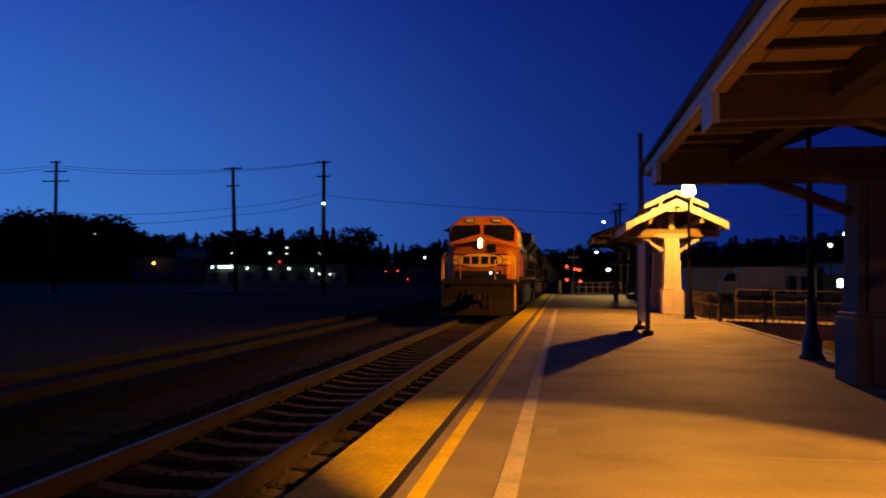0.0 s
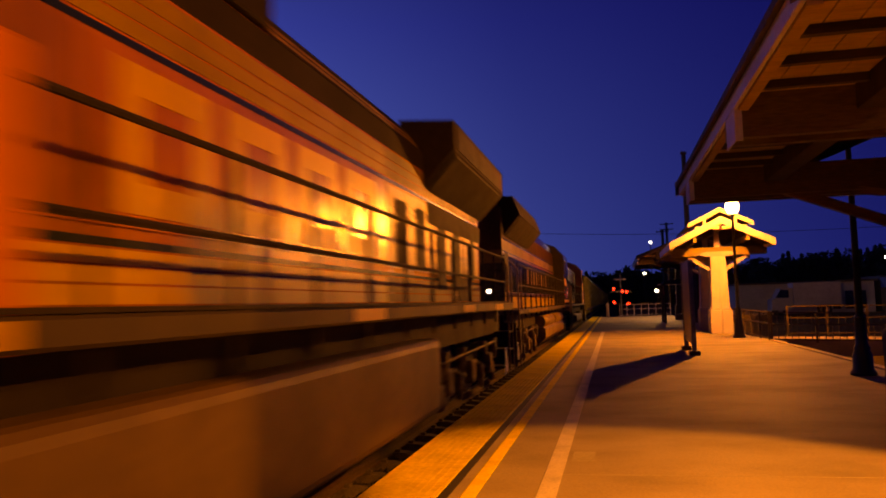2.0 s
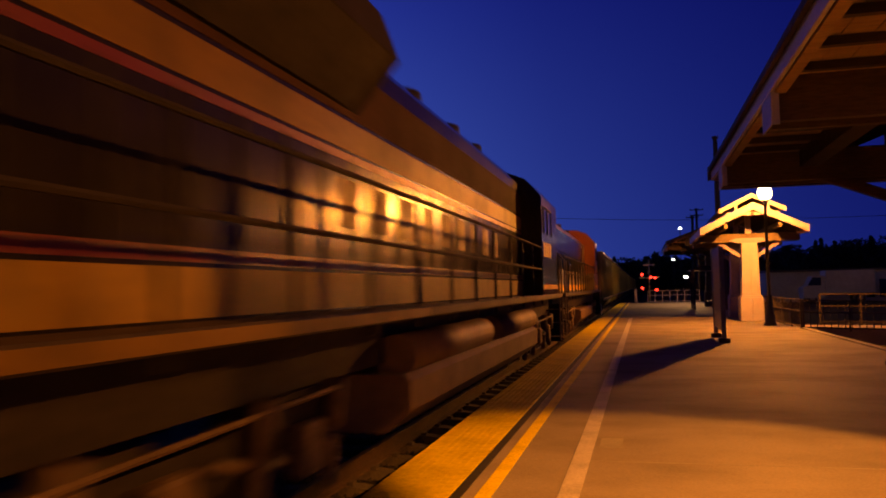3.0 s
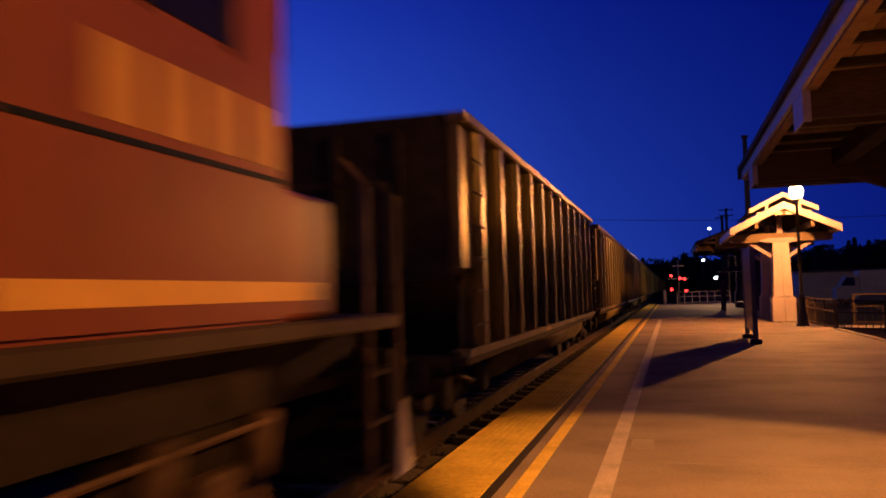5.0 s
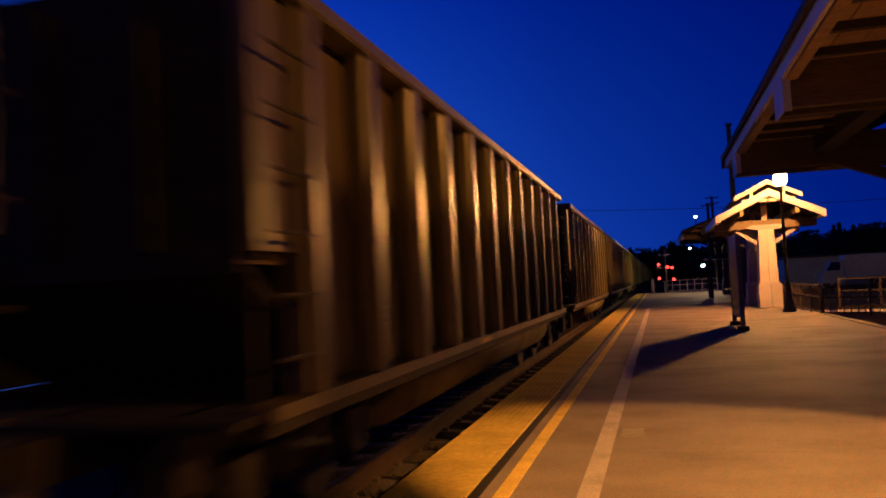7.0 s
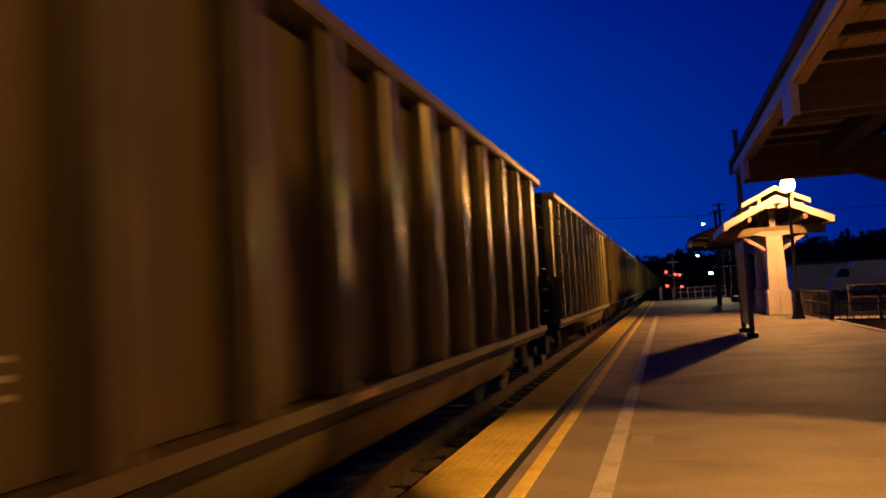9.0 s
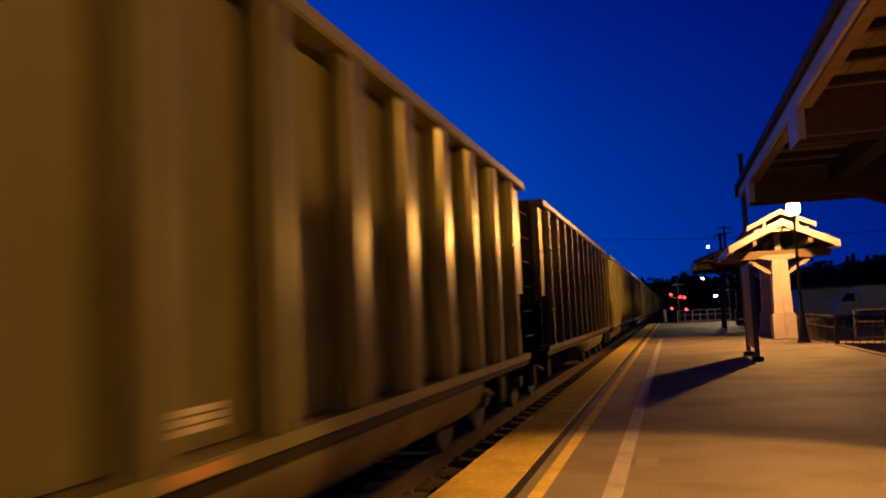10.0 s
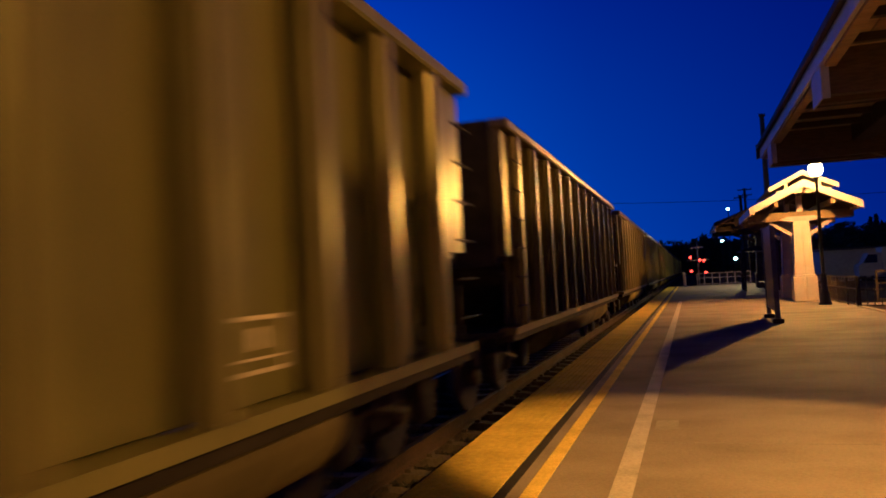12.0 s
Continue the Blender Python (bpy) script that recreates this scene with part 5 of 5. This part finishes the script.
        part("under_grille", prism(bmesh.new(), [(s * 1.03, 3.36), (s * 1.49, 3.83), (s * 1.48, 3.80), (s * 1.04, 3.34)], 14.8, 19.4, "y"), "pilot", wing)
        a, b = sided(s, 0.86, 1.46)
        part("tank_side", soft_box(a, b, 5.7, 13.5, 0.32, 1.25, 0.10, 3), "tank", L, "dusty fuel tank")
        build_handrail(L, 4.0, 19.9, 1.42, 1.52, 13, s)
        build_steps(L, -0.75, s, "loco_yellow")
        build_steps(L, 20.35, s)
        part("walkway_edge", boxes((*sided(s, 1.03, 1.485), 3.4, 20.7, 1.674, 1.70)), "under", L)
        part("roof_slope", prism(bmesh.new(), [(s * 1.028, 3.864), (s * 0.828, 4.168), (s * 0.81, 4.156), (s * 1.01, 3.853)], 9.45, 14.5, "y"), "soot_brown", hood, "dark upper hood slope")
        for z in (3.93, 4.02):
            k = (z - 3.86) / 0.30 * 0.2
            part("roof_pinstripe", beam(bmesh.new(), (s * (1.034 - k), 9.5, z), (s * (1.034 - k), 14.4, z), 0.012, 0.03), "worn_yellow", hood)
        part("corner_plate", prism(bmesh.new(), [(19.75, 0.75), (19.98, 0.75), (20.12, 0.30), (19.72, 0.22)], *sided(s, 1.40, 1.42), "x"), "plate_white", L, "white plate for lamp light beside the rear steps")
    part("stack", soft_box(-0.4, 0.4, 10.2, 11.2, 4.16, 4.40, 0.04), "under", L)
    part("fan_housing", rod(bmesh.new(), (0, 17.2, 4.2), (0, 17.2, 4.42), 0.75, 20), "under", L)
    part("horn", rod(bmesh.new(), (0.2, 4.2, 4.40), (0.2, 3.6, 4.42), 0.05, 8, 0.09), "loco_yellow", L)
    part("tank_core", soft_box(-0.85, 0.85, 5.9, 13.3, 0.40, 1.2, 0.05), "under", L)
    part("rear_coupler", soft_box(-0.16, 0.16, 20.8, 21.5, 0.72, 1.02, 0.05), "under", L)
    for y in (2.55, 16.75):
        build_bogie(L, y, 3, 1.9)
    return L


def build_loco_hooded(style):
    """A hood locomotive that runs long hood first. Local y from its leading platform edge."""
    dark = style == "dark"
    L = thing("locomotive", "faded orange and dark green diesel locomotive with yellow stripes" if dark else "grimy silver and red diesel locomotive with an orange cab", "locomotive", "locomotives at the head of the train")
    n = 22.0 if dark else 19.85
    cab0, cab1 = (18.0, 21.2) if dark else (15.75, 17.95)
    hood0 = 1.1
    W = 1.49
    sill = part("sill", soft_box(-W, W, 0, n, 1.385, 1.50, 0.02, 1), "grime_sill", L, "dusty frame sill")
    part("frame_beam", boxes((-1.1, 1.1, 0.06, n - 0.06, 0.95, 1.384)), "under", L, "dark frame beam")
    half = 0.98
    up = 0.38 if dark else 0.0
    prof = [(-half, 1.5), (half, 1.5), (half, 3.62 + up), (0.70, 3.92 + up), (-0.70, 3.92 + up), (-half, 3.62 + up)]
    hood = part("hood", prism(bmesh.new(), prof, hood0, cab0, "y"), "hood_dirt" if dark else "loco_grey", L, "long narrow engine hood")
    end = part("hood_end", prism(bmesh.new(), [(x * 1.004, z) for x, z in prof], hood0 - 0.03, hood0 + 0.3, "y"), "soot_red" if dark else "loco_grey", L)
    if dark:
        part("end_band", boxes((-0.97, 0.97, hood0 - 0.036, hood0 - 0.03, 2.66, 2.98)), "worn_yellow", end)
        part("end_lower_panel", boxes((-0.975, 0.975, hood0 - 0.038, hood0 - 0.03, 1.51, 2.655)), "under", end, "blackened lower hood end")
        part("corner_plate", prism(bmesh.new(), [(0.05, 0.75), (0.20, 0.75), (0.28, 0.40), (0.08, 0.32)], 1.40, 1.42, "x"), "plate_white", L, "white plate for lamp light beside the steps")
    part("end_lamp", rod(bmesh.new(), (0.8, 0.0, 1.95), (0.8, -0.06, 1.95), 0.045, 12), "ditch", L, "lit white lamp")
    for s in (1, -1):
        if dark:
            bands = ((3.30, 3.80, "soot_red"), (2.98, 3.26, "worn_yellow"), (2.88, 2.95, "loco_red"), (1.86, 1.95, "loco_red"), (1.52, 1.83, "mid_yellow"))
            for z0, z1, mat in bands:
                stripe(hood, s, half, hood0 + 0.05, cab0 - 0.02, z0, z1, mat)
            a, b = sided(s, half + 0.001, half + 0.007)
            for k in range(9):
                y = 6.8 + k * 0.95
                part("letter_bar", boxes((a, b, y, y + 0.44, 2.25, 2.7)), "worn_yellow", hood, "faded lettering as plain blocks")
            stripe(sill, s, W, 2.0, 8.0, 1.40, 1.485, "worn_yellow")
        else:
            stripe(hood, s, half, hood0 + 0.05, cab0 - 0.02, 1.56, 1.76, "bright_yellow")
            a, b = sided(s, half, half + 0.006)
            for shape, mat in (([(hood0 + 0.1, 2.28), (13.18, 2.28), (14.64, 3.58), (hood0 + 0.1, 3.58)], "loco_green"), ([(13.2, 2.28), (14.6, 2.28), (15.7, 3.30), (15.7, 3.58), (14.66, 3.58)], "loco_tan"), ([(14.63, 2.28), (15.72, 2.28), (15.72, 3.28)], "loco_red")):
                part("livery_panel", prism(bmesh.new(), shape, a, b, "x"), mat, hood)
        k = int((cab0 - hood0) / 0.72)
        for i in range(k):
            y = hood0 + 0.25 + i * 0.72
            a, b = sided(s, half + 0.006, half + 0.02)
            part("door_seam", boxes((a, b, y, y + 0.03, 1.95, 2.9)), "under", hood)
            if i % 6 == 2 and not dark:
                part("vent", boxes(*[(a, b, y + 0.1, y + 0.6, 2.05 + 0.1 * j, 2.10 + 0.1 * j) for j in range(5)]), "under", hood, "row of dark louvres")
        if dark:
            p = [(s * 0.97, 3.35), (s * 1.42, 3.86), (s * 1.25, 4.34), (s * 0.6, 4.38), (s * 0.6, 3.35)]
            wing = part("radiator_wing", prism(bmesh.new(), p, 1.5, 7.3, "y"), "soot_brown", L, "flared sooty radiator housing")
            part("grille", prism(bmesh.new(), [(s * 1.0, 3.40), (s * 1.40, 3.85), (s * 1.42, 3.84), (s * 1.02, 3.38)], 1.8, 7.0, "y"), "under", wing)
            for y0, y1 in ((7.6, 11.9), (12.6, 16.9)):
                part("air_reservoir", rod(bmesh.new(), (s * 1.22, y0, 1.02), (s * 1.22, y1, 1.02), 0.21, 18), "tank", L, "dusty cylindrical air tank")
            part("hood_opening", boxes((*sided(s, half + 0.007, half + 0.012), hood0 + 0.45, hood0 + 1.15, 1.75, 2.95)), "under", hood, "dark access opening")
        tank = (7.4, 16.8) if dark else (6.2, 13.2)
        bm = bmesh.new()
        x0 = 1.44
        prism(bm, [(s * 0.5, 0.30), (s * (x0 - 0.25), 0.30), (s * x0, 0.52), (s * x0, 0.80), (s * (x0 - 0.08), 0.86), (s * 0.5, 0.86)], *tank, "y")
        part("fuel_tank", bm, "tank", L, "dusty fuel tank")
        build_handrail(L, 0.5, cab0, 1.42, 1.5, 13, s)
        build_steps(L, 0.35, s)
        build_steps(L, n - 0.35, s)
    for y in ((9.5, 11.0, 13.5, 15.5) if dark else (3.0, 5.0, 8.5, 12.0)):
        part("fan_housing", rod(bmesh.new(), (0, y, 3.9 + up), (0, y, 4.14 + up), 0.6, 16), "under", L)
    # cab
    cabcol = "hood_dirt" if dark else "faded_orange"
    h = 0.2 if dark else 0.26
    prof = [(-1.45, 1.5), (1.45, 1.5), (1.45, 3.55 + h), (1.1, 3.95 + h), (0.6, 4.15 + h), (-0.6, 4.15 + h), (-1.1, 3.95 + h), (-1.45, 3.55 + h)]
    bm = prism(bmesh.new(), prof, cab0, cab1, "y")
    bmesh.ops.bevel(bm, geom=bm.edges[:], offset=0.025, segments=2, affect="EDGES")
    cab = part("cab", bm, cabcol, L, "crew cab")
    for s in (1, -1):
        a, b = sided(s, 1.448, 1.458)
        for y0, y1 in ((cab0 + 0.35, cab0 + 1.05), (cab0 + 1.15, cab0 + 1.85)) if dark else ((cab0 + 0.85, cab0 + 1.6),):
            win = part("side_window", boxes((a, b, y0, y1, 2.95, 3.5)), "glass", cab)
            c, d = sided(s, 1.452, 1.475)
            part("frame", boxes((c, d, y0 - 0.04, y0, 2.91, 3.54), (c, d, y1, y1 + 0.04, 2.91, 3.54), (c, d, y0, y1, 3.5, 3.54)), "under", win)
        for k in range(4):
            u = cab0 + (0.30 if dark else 0.62) + k * 0.40
            a, b = sided(s, 1.45, 1.456)
            part("cab_digit_bar", boxes((a, b, u, u + 0.26, 2.38, 2.72)), "loco_yellow", cab, "faded cab numeral as a plain block")
        stripe(cab, s, 1.45, cab0 + 0.05, cab1 - 0.005, 1.625, 1.735, "bright_yellow")
        if not dark:
            stripe(L, s, 1.42, cab1 + 0.06, cab1 + 0.56, 1.625, 1.735, "bright_yellow")
        stripe(cab, s, 1.45, cab0 + 0.05, cab1 - 0.05, 2.30, 2.33, "loco_green")
        for u in (0.3, 0.95):
            part("end_window", boxes((*sided(s, u, u + 0.5), cab1 - 0.01, cab1 + 0.012, 3.05, 3.6)), "glass", cab)
    nose = soft_box(-1.42, 1.42, cab1, cab1 + 0.75, 1.5, 2.30, 0.05, 3) if not dark else soft_box(-1.0, 1.0, cab1, n - 0.25, 1.5, 2.55, 0.08, 3)
    part("short_hood", nose, cabcol, L, "low short hood in front of the cab")
    part("end_light", rod(bmesh.new(), (1.15, n + 0.005, 1.0), (1.15, n + 0.07, 1.0), 0.08, 12), "ditch", L, "lit white lamp")
    bm = bmesh.new()
    for x in (-1.4, -0.6, 0.6, 1.4):
        rod(bm, (x, n - 0.05, 1.45), (x, n - 0.05, 2.55), 0.024, 6)
    rod(bm, (-1.4, n - 0.05, 2.55), (1.4, n - 0.05, 2.55), 0.024, 6)
    part("end_handrail", bm, "under", L)
    for y in (-0.65, n):
        part("coupler", soft_box(-0.16, 0.16, y, y + 0.65, 0.72, 1.02, 0.05), "under", L)
    for y in (0, n):
        part("pilot", boxes((-1.4, 1.4, y - 0.05, y + 0.05, 0.2, 1.21)), "under", L)
    if not dark:
        for s in (1, -1):
            part("side_box", soft_box(*sided(s, 0.985, 1.44), cab0 - 0.85, cab0 - 0.004, 1.51, 2.28, 0.03), "tank", L, "dusty box along the walkway")
        # plate shaped like a lamp's splash of light, wider at the foot
        part("splash_plate", prism(bmesh.new(), [(n - 0.04, 0.80), (n + 0.06, 0.80), (n + 0.20, 0.22), (n - 0.12, 0.22)], 1.47, 1.49, "x"), "plate_white", L, "white plate for lamp light at the corner")
    for y in ((3.7, 18.6) if dark else (3.2, 16.2)):
        build_bogie(L, y, 3 if dark else 2, 1.75 if dark else 2.6)
    return L


def build_coal_car(mat, label):
    """A high-sided coal gondola; the body runs from y 0.7 to 14.95."""
    C = thing("coal_car", label, "coal car", "coal cars")
    S, N, T, W = 0.70, 14.95, 3.62, 1.50
    side = [(S, 1.85), (1.22, 1.85), (1.22, 1.05), (13.78, 1.05), (13.86, 1.60), (14.10, 1.78), (N, 1.88), (N, T - 0.06), (S, T - 0.06)]
    t = 0.03
    data_y = 6.35 if mat == "alu" else 7.25
    for s in (1, -1):
        a, b = sided(s, W - t, W)
        part("side_sheet", prism(bmesh.new(), side, a - 0.17 * s, b - 0.17 * s, "x"), mat, C, "long riveted side sheet")
        a, b = sided(s, W - 0.20, W + 0.06)
        part("top_chord", soft_box(a, b, S - 0.03, N + 0.03, T - 0.13, T, 0.02, 1), mat, C)
        a, b = sided(s, W - 0.20, W + 0.025)
        part("side_sill", prism(bmesh.new(), [(a, 1.04), (b, 1.04), (b, 0.955), (a, 0.955)], S, N, "y"), mat, C, "side sill with a lit ledge")
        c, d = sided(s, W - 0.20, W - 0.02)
        # dark colour on this web draws the shade line below the sill
        part("sill_web", boxes((c, d, S, N, 0.87, 0.954)), "under", C, "web coloured dark for the shade under the sill")
        bm = prism(bmesh.new(), [(1.35 - 0.13, 1.045), (1.35 + 0.13, 1.045), (1.35 + 0.13, T - 0.14), (1.35 - 0.13, T - 0.14)], *sided(s, W - 0.169, W + 0.05), "x")
        bmesh.ops.bevel(bm, geom=[e for e in bm.edges if abs(e.verts[0].co.z - e.verts[1].co.z) > 1], offset=0.065, segments=3, affect="EDGES")
        post = part("side_post", bm, mat + "_post", C)
        for k in range(1, 12):
            twin(post, 0, k * 1.15).parent = C
        for y0, y1 in ((S + 0.002, 1.15), (14.20, N - 0.002)):
            part("end_panel", boxes((*sided(s, W - 0.10, W - 0.055), y0, y1, 1.92, T - 0.135)), mat, C, "flush end panel behind the ladder")
        cornerpost = part("corner_post", boxes((*sided(s, W - 0.169, W - 0.11), S, S + 0.07, 1.93, T - 0.14)), mat, C)
        twin(cornerpost, 0, N - S - 0.07).parent = C
        for base, out in ((S - 0.02, 1), (N - 0.60, -1)):
            rung = part("ladder_rung", rod(bmesh.new(), (s * (W + 0.07), base, 1.3), (s * (W + 0.07), base + 0.55, 1.3), 0.014, 6), "under", C)
            for k in range(1, 6):
                twin(rung, 0, 0, 0.36 * k).parent = C
        for base in (S + 0.03, N - 0.50):
            part("grab_iron", rod(bmesh.new(), (s * (W - 0.1), base, 1.06), (s * (W - 0.1), base, 1.75), 0.02, 6), "under", C)
            part("grab_iron", rod(bmesh.new(), (s * (W - 0.1), base + 0.4, 1.06), (s * (W - 0.1), base + 0.4, 1.6), 0.02, 6), "under", C)
        # stencilled data as plain bars
        a, b = sided(s, W - 0.168, W - 0.164)
        rows = [(a, b, 2.85, 3.20, 1.36 + 0.07 * k, 1.385 + 0.07 * k) for k in range(3)]
        part("stencil_block", boxes(*rows), "stencil", C, "small stencilled data as plain bars")
        part("stencil_block", boxes(*[(a, b, data_y, data_y + 0.36, 1.13 + 0.045 * k, 1.163 + 0.045 * k) for k in range(3)]), "stencil", C)
        part("placard", boxes((a, b, 10.85, 11.48, 1.49, 1.515), (a, b, 10.85, 11.48, 1.275, 1.29), (a, b, 10.85, 11.48, 1.20, 1.225), (a, b, 10.85, 10.87, 1.225, 1.49), (a, b, 11.45, 11.48, 1.225, 1.49), (a, b, 11.12, 11.22, 1.33, 1.45)), "stencil", C, "pale outlined data panel")
        part("stencil_bar", boxes((a, b, 12.83, 13.25, 1.32, 1.37)), "stencil", C)
        part("reflector_strip", boxes((*sided(s, W + 0.026, W + 0.03), 6.0, 6.5, 0.965, 1.02)), "loco_yellow", C)
    for y, d in ((S, 1), (N, -1)):
        y0, y1 = sorted((y, y + d * 0.04))
        wall = part("end_wall", boxes((-W + 0.169, W - 0.169, y0, y1, 1.80, T)), "end_steel", C, "coal-dusted ribbed end wall, darkened for its unlit side")
        for x in (-0.75, 0, 0.75):
            p0, p1 = sorted((y, y - d * 0.07))
            part("end_rib", boxes((x - 0.05, x + 0.05, p0, p1, 1.95, T - 0.15)), "end_steel", wall)
        bm = bmesh.new()
        prism(bm, [(y + d * 0.02, 1.95), (y + d * 1.43, 1.06), (y + d * 1.43, 1.02), (y + d * 0.0, 1.90)], -W + 0.21, W - 0.21, "x")
        part("slope_sheet", bm, "under", C)
        part("end_platform", boxes((-1.40, 1.40, *sorted((y - d * 0.25, y + d * 1.4)), 0.94, 1.0)), "under", C)
        part("coupler", soft_box(-0.14, 0.14, *sorted((y - d * 0.82, y + d * 0.3)), 0.68, 0.94, 0.04), "under", C)
        part("brake_wheel", rod(bmesh.new(), (-0.6, y - d * 0.14, 1.7), (-0.6, y - d * 0.10, 1.7), 0.26, 16), "under", C)
    part("coal_load", prism(bmesh.new(), [(0.8, T - 0.45), (2.4, T - 0.06), (7.6, T - 0.15), (13.5, T - 0.08), (N - 0.1, T - 0.45), (N - 0.1, T - 0.8), (0.8, T - 0.8)], -W + 0.22, W - 0.22, "x"), "coal", C, "heaped black coal")
    bm = bmesh.new()
    curve = [(1.50 - 0.52 * (1 - math.cos(k * math.pi / 20)), 0.865 - 0.43 * math.sin(k * math.pi / 20)) for k in range(11)]
    prism(bm, curve + [(-x, z) for x, z in curve[::-1]], 3.45, 11.9, "y")
    for f in bm.faces:
        f.smooth = len(f.verts) == 4 and abs(f.normal.y) < 0.5 and abs(f.normal.z) < 0.99
    part("belly", bm, "belly_dust", C, "rounded tub bottom between the trucks")
    part("centre_sill", boxes((-0.25, 0.25, 0.2, N - 0.2, 0.66, 0.93)), "under", C)
    for y in (1.85, 13.5):
        build_bogie(C, y, 2, 1.78, 0.46, 1.0, "under")
    return C


def ride(vehicle, start):
    rows = [(k * 0.5, pose(TRACK_X, start - SPEED * k * 0.5, RAIL_Z)) for k in range(25)]
    walk(vehicle, rows)


# ---- assembly ----
build_ground()
main_bed = build_track(TRACK_X, -25, 420, True, "steel running rail on concrete ties, head worn bright")
side_bed = build_track(-8.45, -25, 300, False, "rusty siding rail half sunk in gravel")
platform = build_platform()
build_lamppost()
build_sign()
build_canopy("platform_canopy", "large timber platform canopy with a dark gabled roof", 4.30, 1.3, 9.35, 2.80, 3.10, 4.25, (3.95, 8.15), False, False)
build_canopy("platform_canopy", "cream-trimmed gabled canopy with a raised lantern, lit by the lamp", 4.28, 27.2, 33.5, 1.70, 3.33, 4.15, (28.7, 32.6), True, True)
build_canopy("platform_canopy", "dark timber canopy further along the platform", 4.6, 42, 52, 2.8, 3.70, 4.7, (43.5, 50.5), False, False)
build_fence("ramp_railing", "tan metal guard rail beside the ramp", (5.08, 23.4, -0.05), (5.08, 33.5, -0.05), 0.95, 6, "fence", 34)
build_fence("ramp_railing", "tan metal guard rail along the ramp", (5.12, 23.3, -0.08), (17, 23.3, -0.45), 0.95, 9, "fence", 60)
build_fence("ramp_railing", "tan metal guard rail along the ramp's far side", (6.4, 27.3, -0.1), (17, 27.3, -0.3), 1.1, 8, "fence", 0)
build_wait_shelter()
build_crossing()
POLES = [(-71.6, 100, 17.9, ((0.2, 0.9), (1.5, 1.75), (2.9, 2.05)), 0, None), (-44.4, 100, 16.5, ((0.2, 1.3), (2.6, 0.9)), -2.0, None), (-32.0, 100, 17.1, ((0.2, 1.0), (2.1, 0.9)), 0, 11.6), (7.9, 80, 16.2, ((0.2, 0.3),), 0, None), (10.5, 150, 15.5, ((0.3, 1.2), (1.3, 1.2)), 0, None), (8.5, 130, 12.5, ((0.3, 1.0),), 0, None)]
for x, y, top, arms, lean, lamp in POLES:
    build_utility_pole(x, y, top, arms, lean, lamp)
for z, dz, sag in ((17.3, 16.2, 0.5), (17.0, 16.0, 0.7), (10.4, 10.9, 0.6), (9.4, 9.9, 0.9)):
    build_cable((-71.6, 99.8, z if z > 12 else z + 0.2), (-44.6, 99.8, dz), sag)
    build_cable((-44.6, 99.8, dz), (-32.0, 99.8, 17.0 if z > 12 else z + 2.3), sag * 0.4)
    build_cable((-130, 99.8, z - 0.5), (-71.6, 99.8, z if z > 12 else z + 0.2), sag * 2)
build_cable((-32, 99.8, 12.4), (40, 104, 9.5), 1.2)
build_far_left()
build_far_right()
build_trees()
build_undergrowth()
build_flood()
build_tall_lamp(9.0, 1.15, 6.05)
# unseen post added for the fill lamp
build_tall_lamp(8.0, -11.0, 6.6)
build_stones()

loco_front = build_loco_front()
loco_mid = build_loco_hooded("dark")
loco_rear = build_loco_hooded("silver")
car_a = build_coal_car("alu", "dull aluminium coal gondola with tall side ribs, loaded")
car_b = build_coal_car("brown", "rust-brown coal gondola with tall side ribs, loaded")
TRAIN = [(loco_front, NOSE_AT_0), (loco_mid, NOSE_AT_0 + 21.85), (loco_rear, NOSE_AT_0 + 44.75)]
for i in range(20):
    kind = car_b if i in (0, 1, 2, 3, 4, 6, 8, 9, 11, 14, 17) else car_a
    car = kind if i in (0, 5) else copy_thing(kind, Matrix())
    if i == 4:
        part("end_panel", boxes((1.334, 1.342, 13.32, 13.55, 1.15, 2.02)), "alu_post", car, "pale dusty vertical panel near the end")
        part("data_panel", boxes((1.334, 1.342, 5.00, 5.28, 1.12, 1.56)), "alu_post", car, "pale dusty data panel")
    TRAIN.append((car, FIRST_CAR_AT_0 + i * CAR_STEP))

tie = tie_mesh()
build_ties(main_bed, TRACK_X, -4, 150, 0.655, tie)


def motions():
    for vehicle, start in TRAIN:
        ride(vehicle, start)


motions()
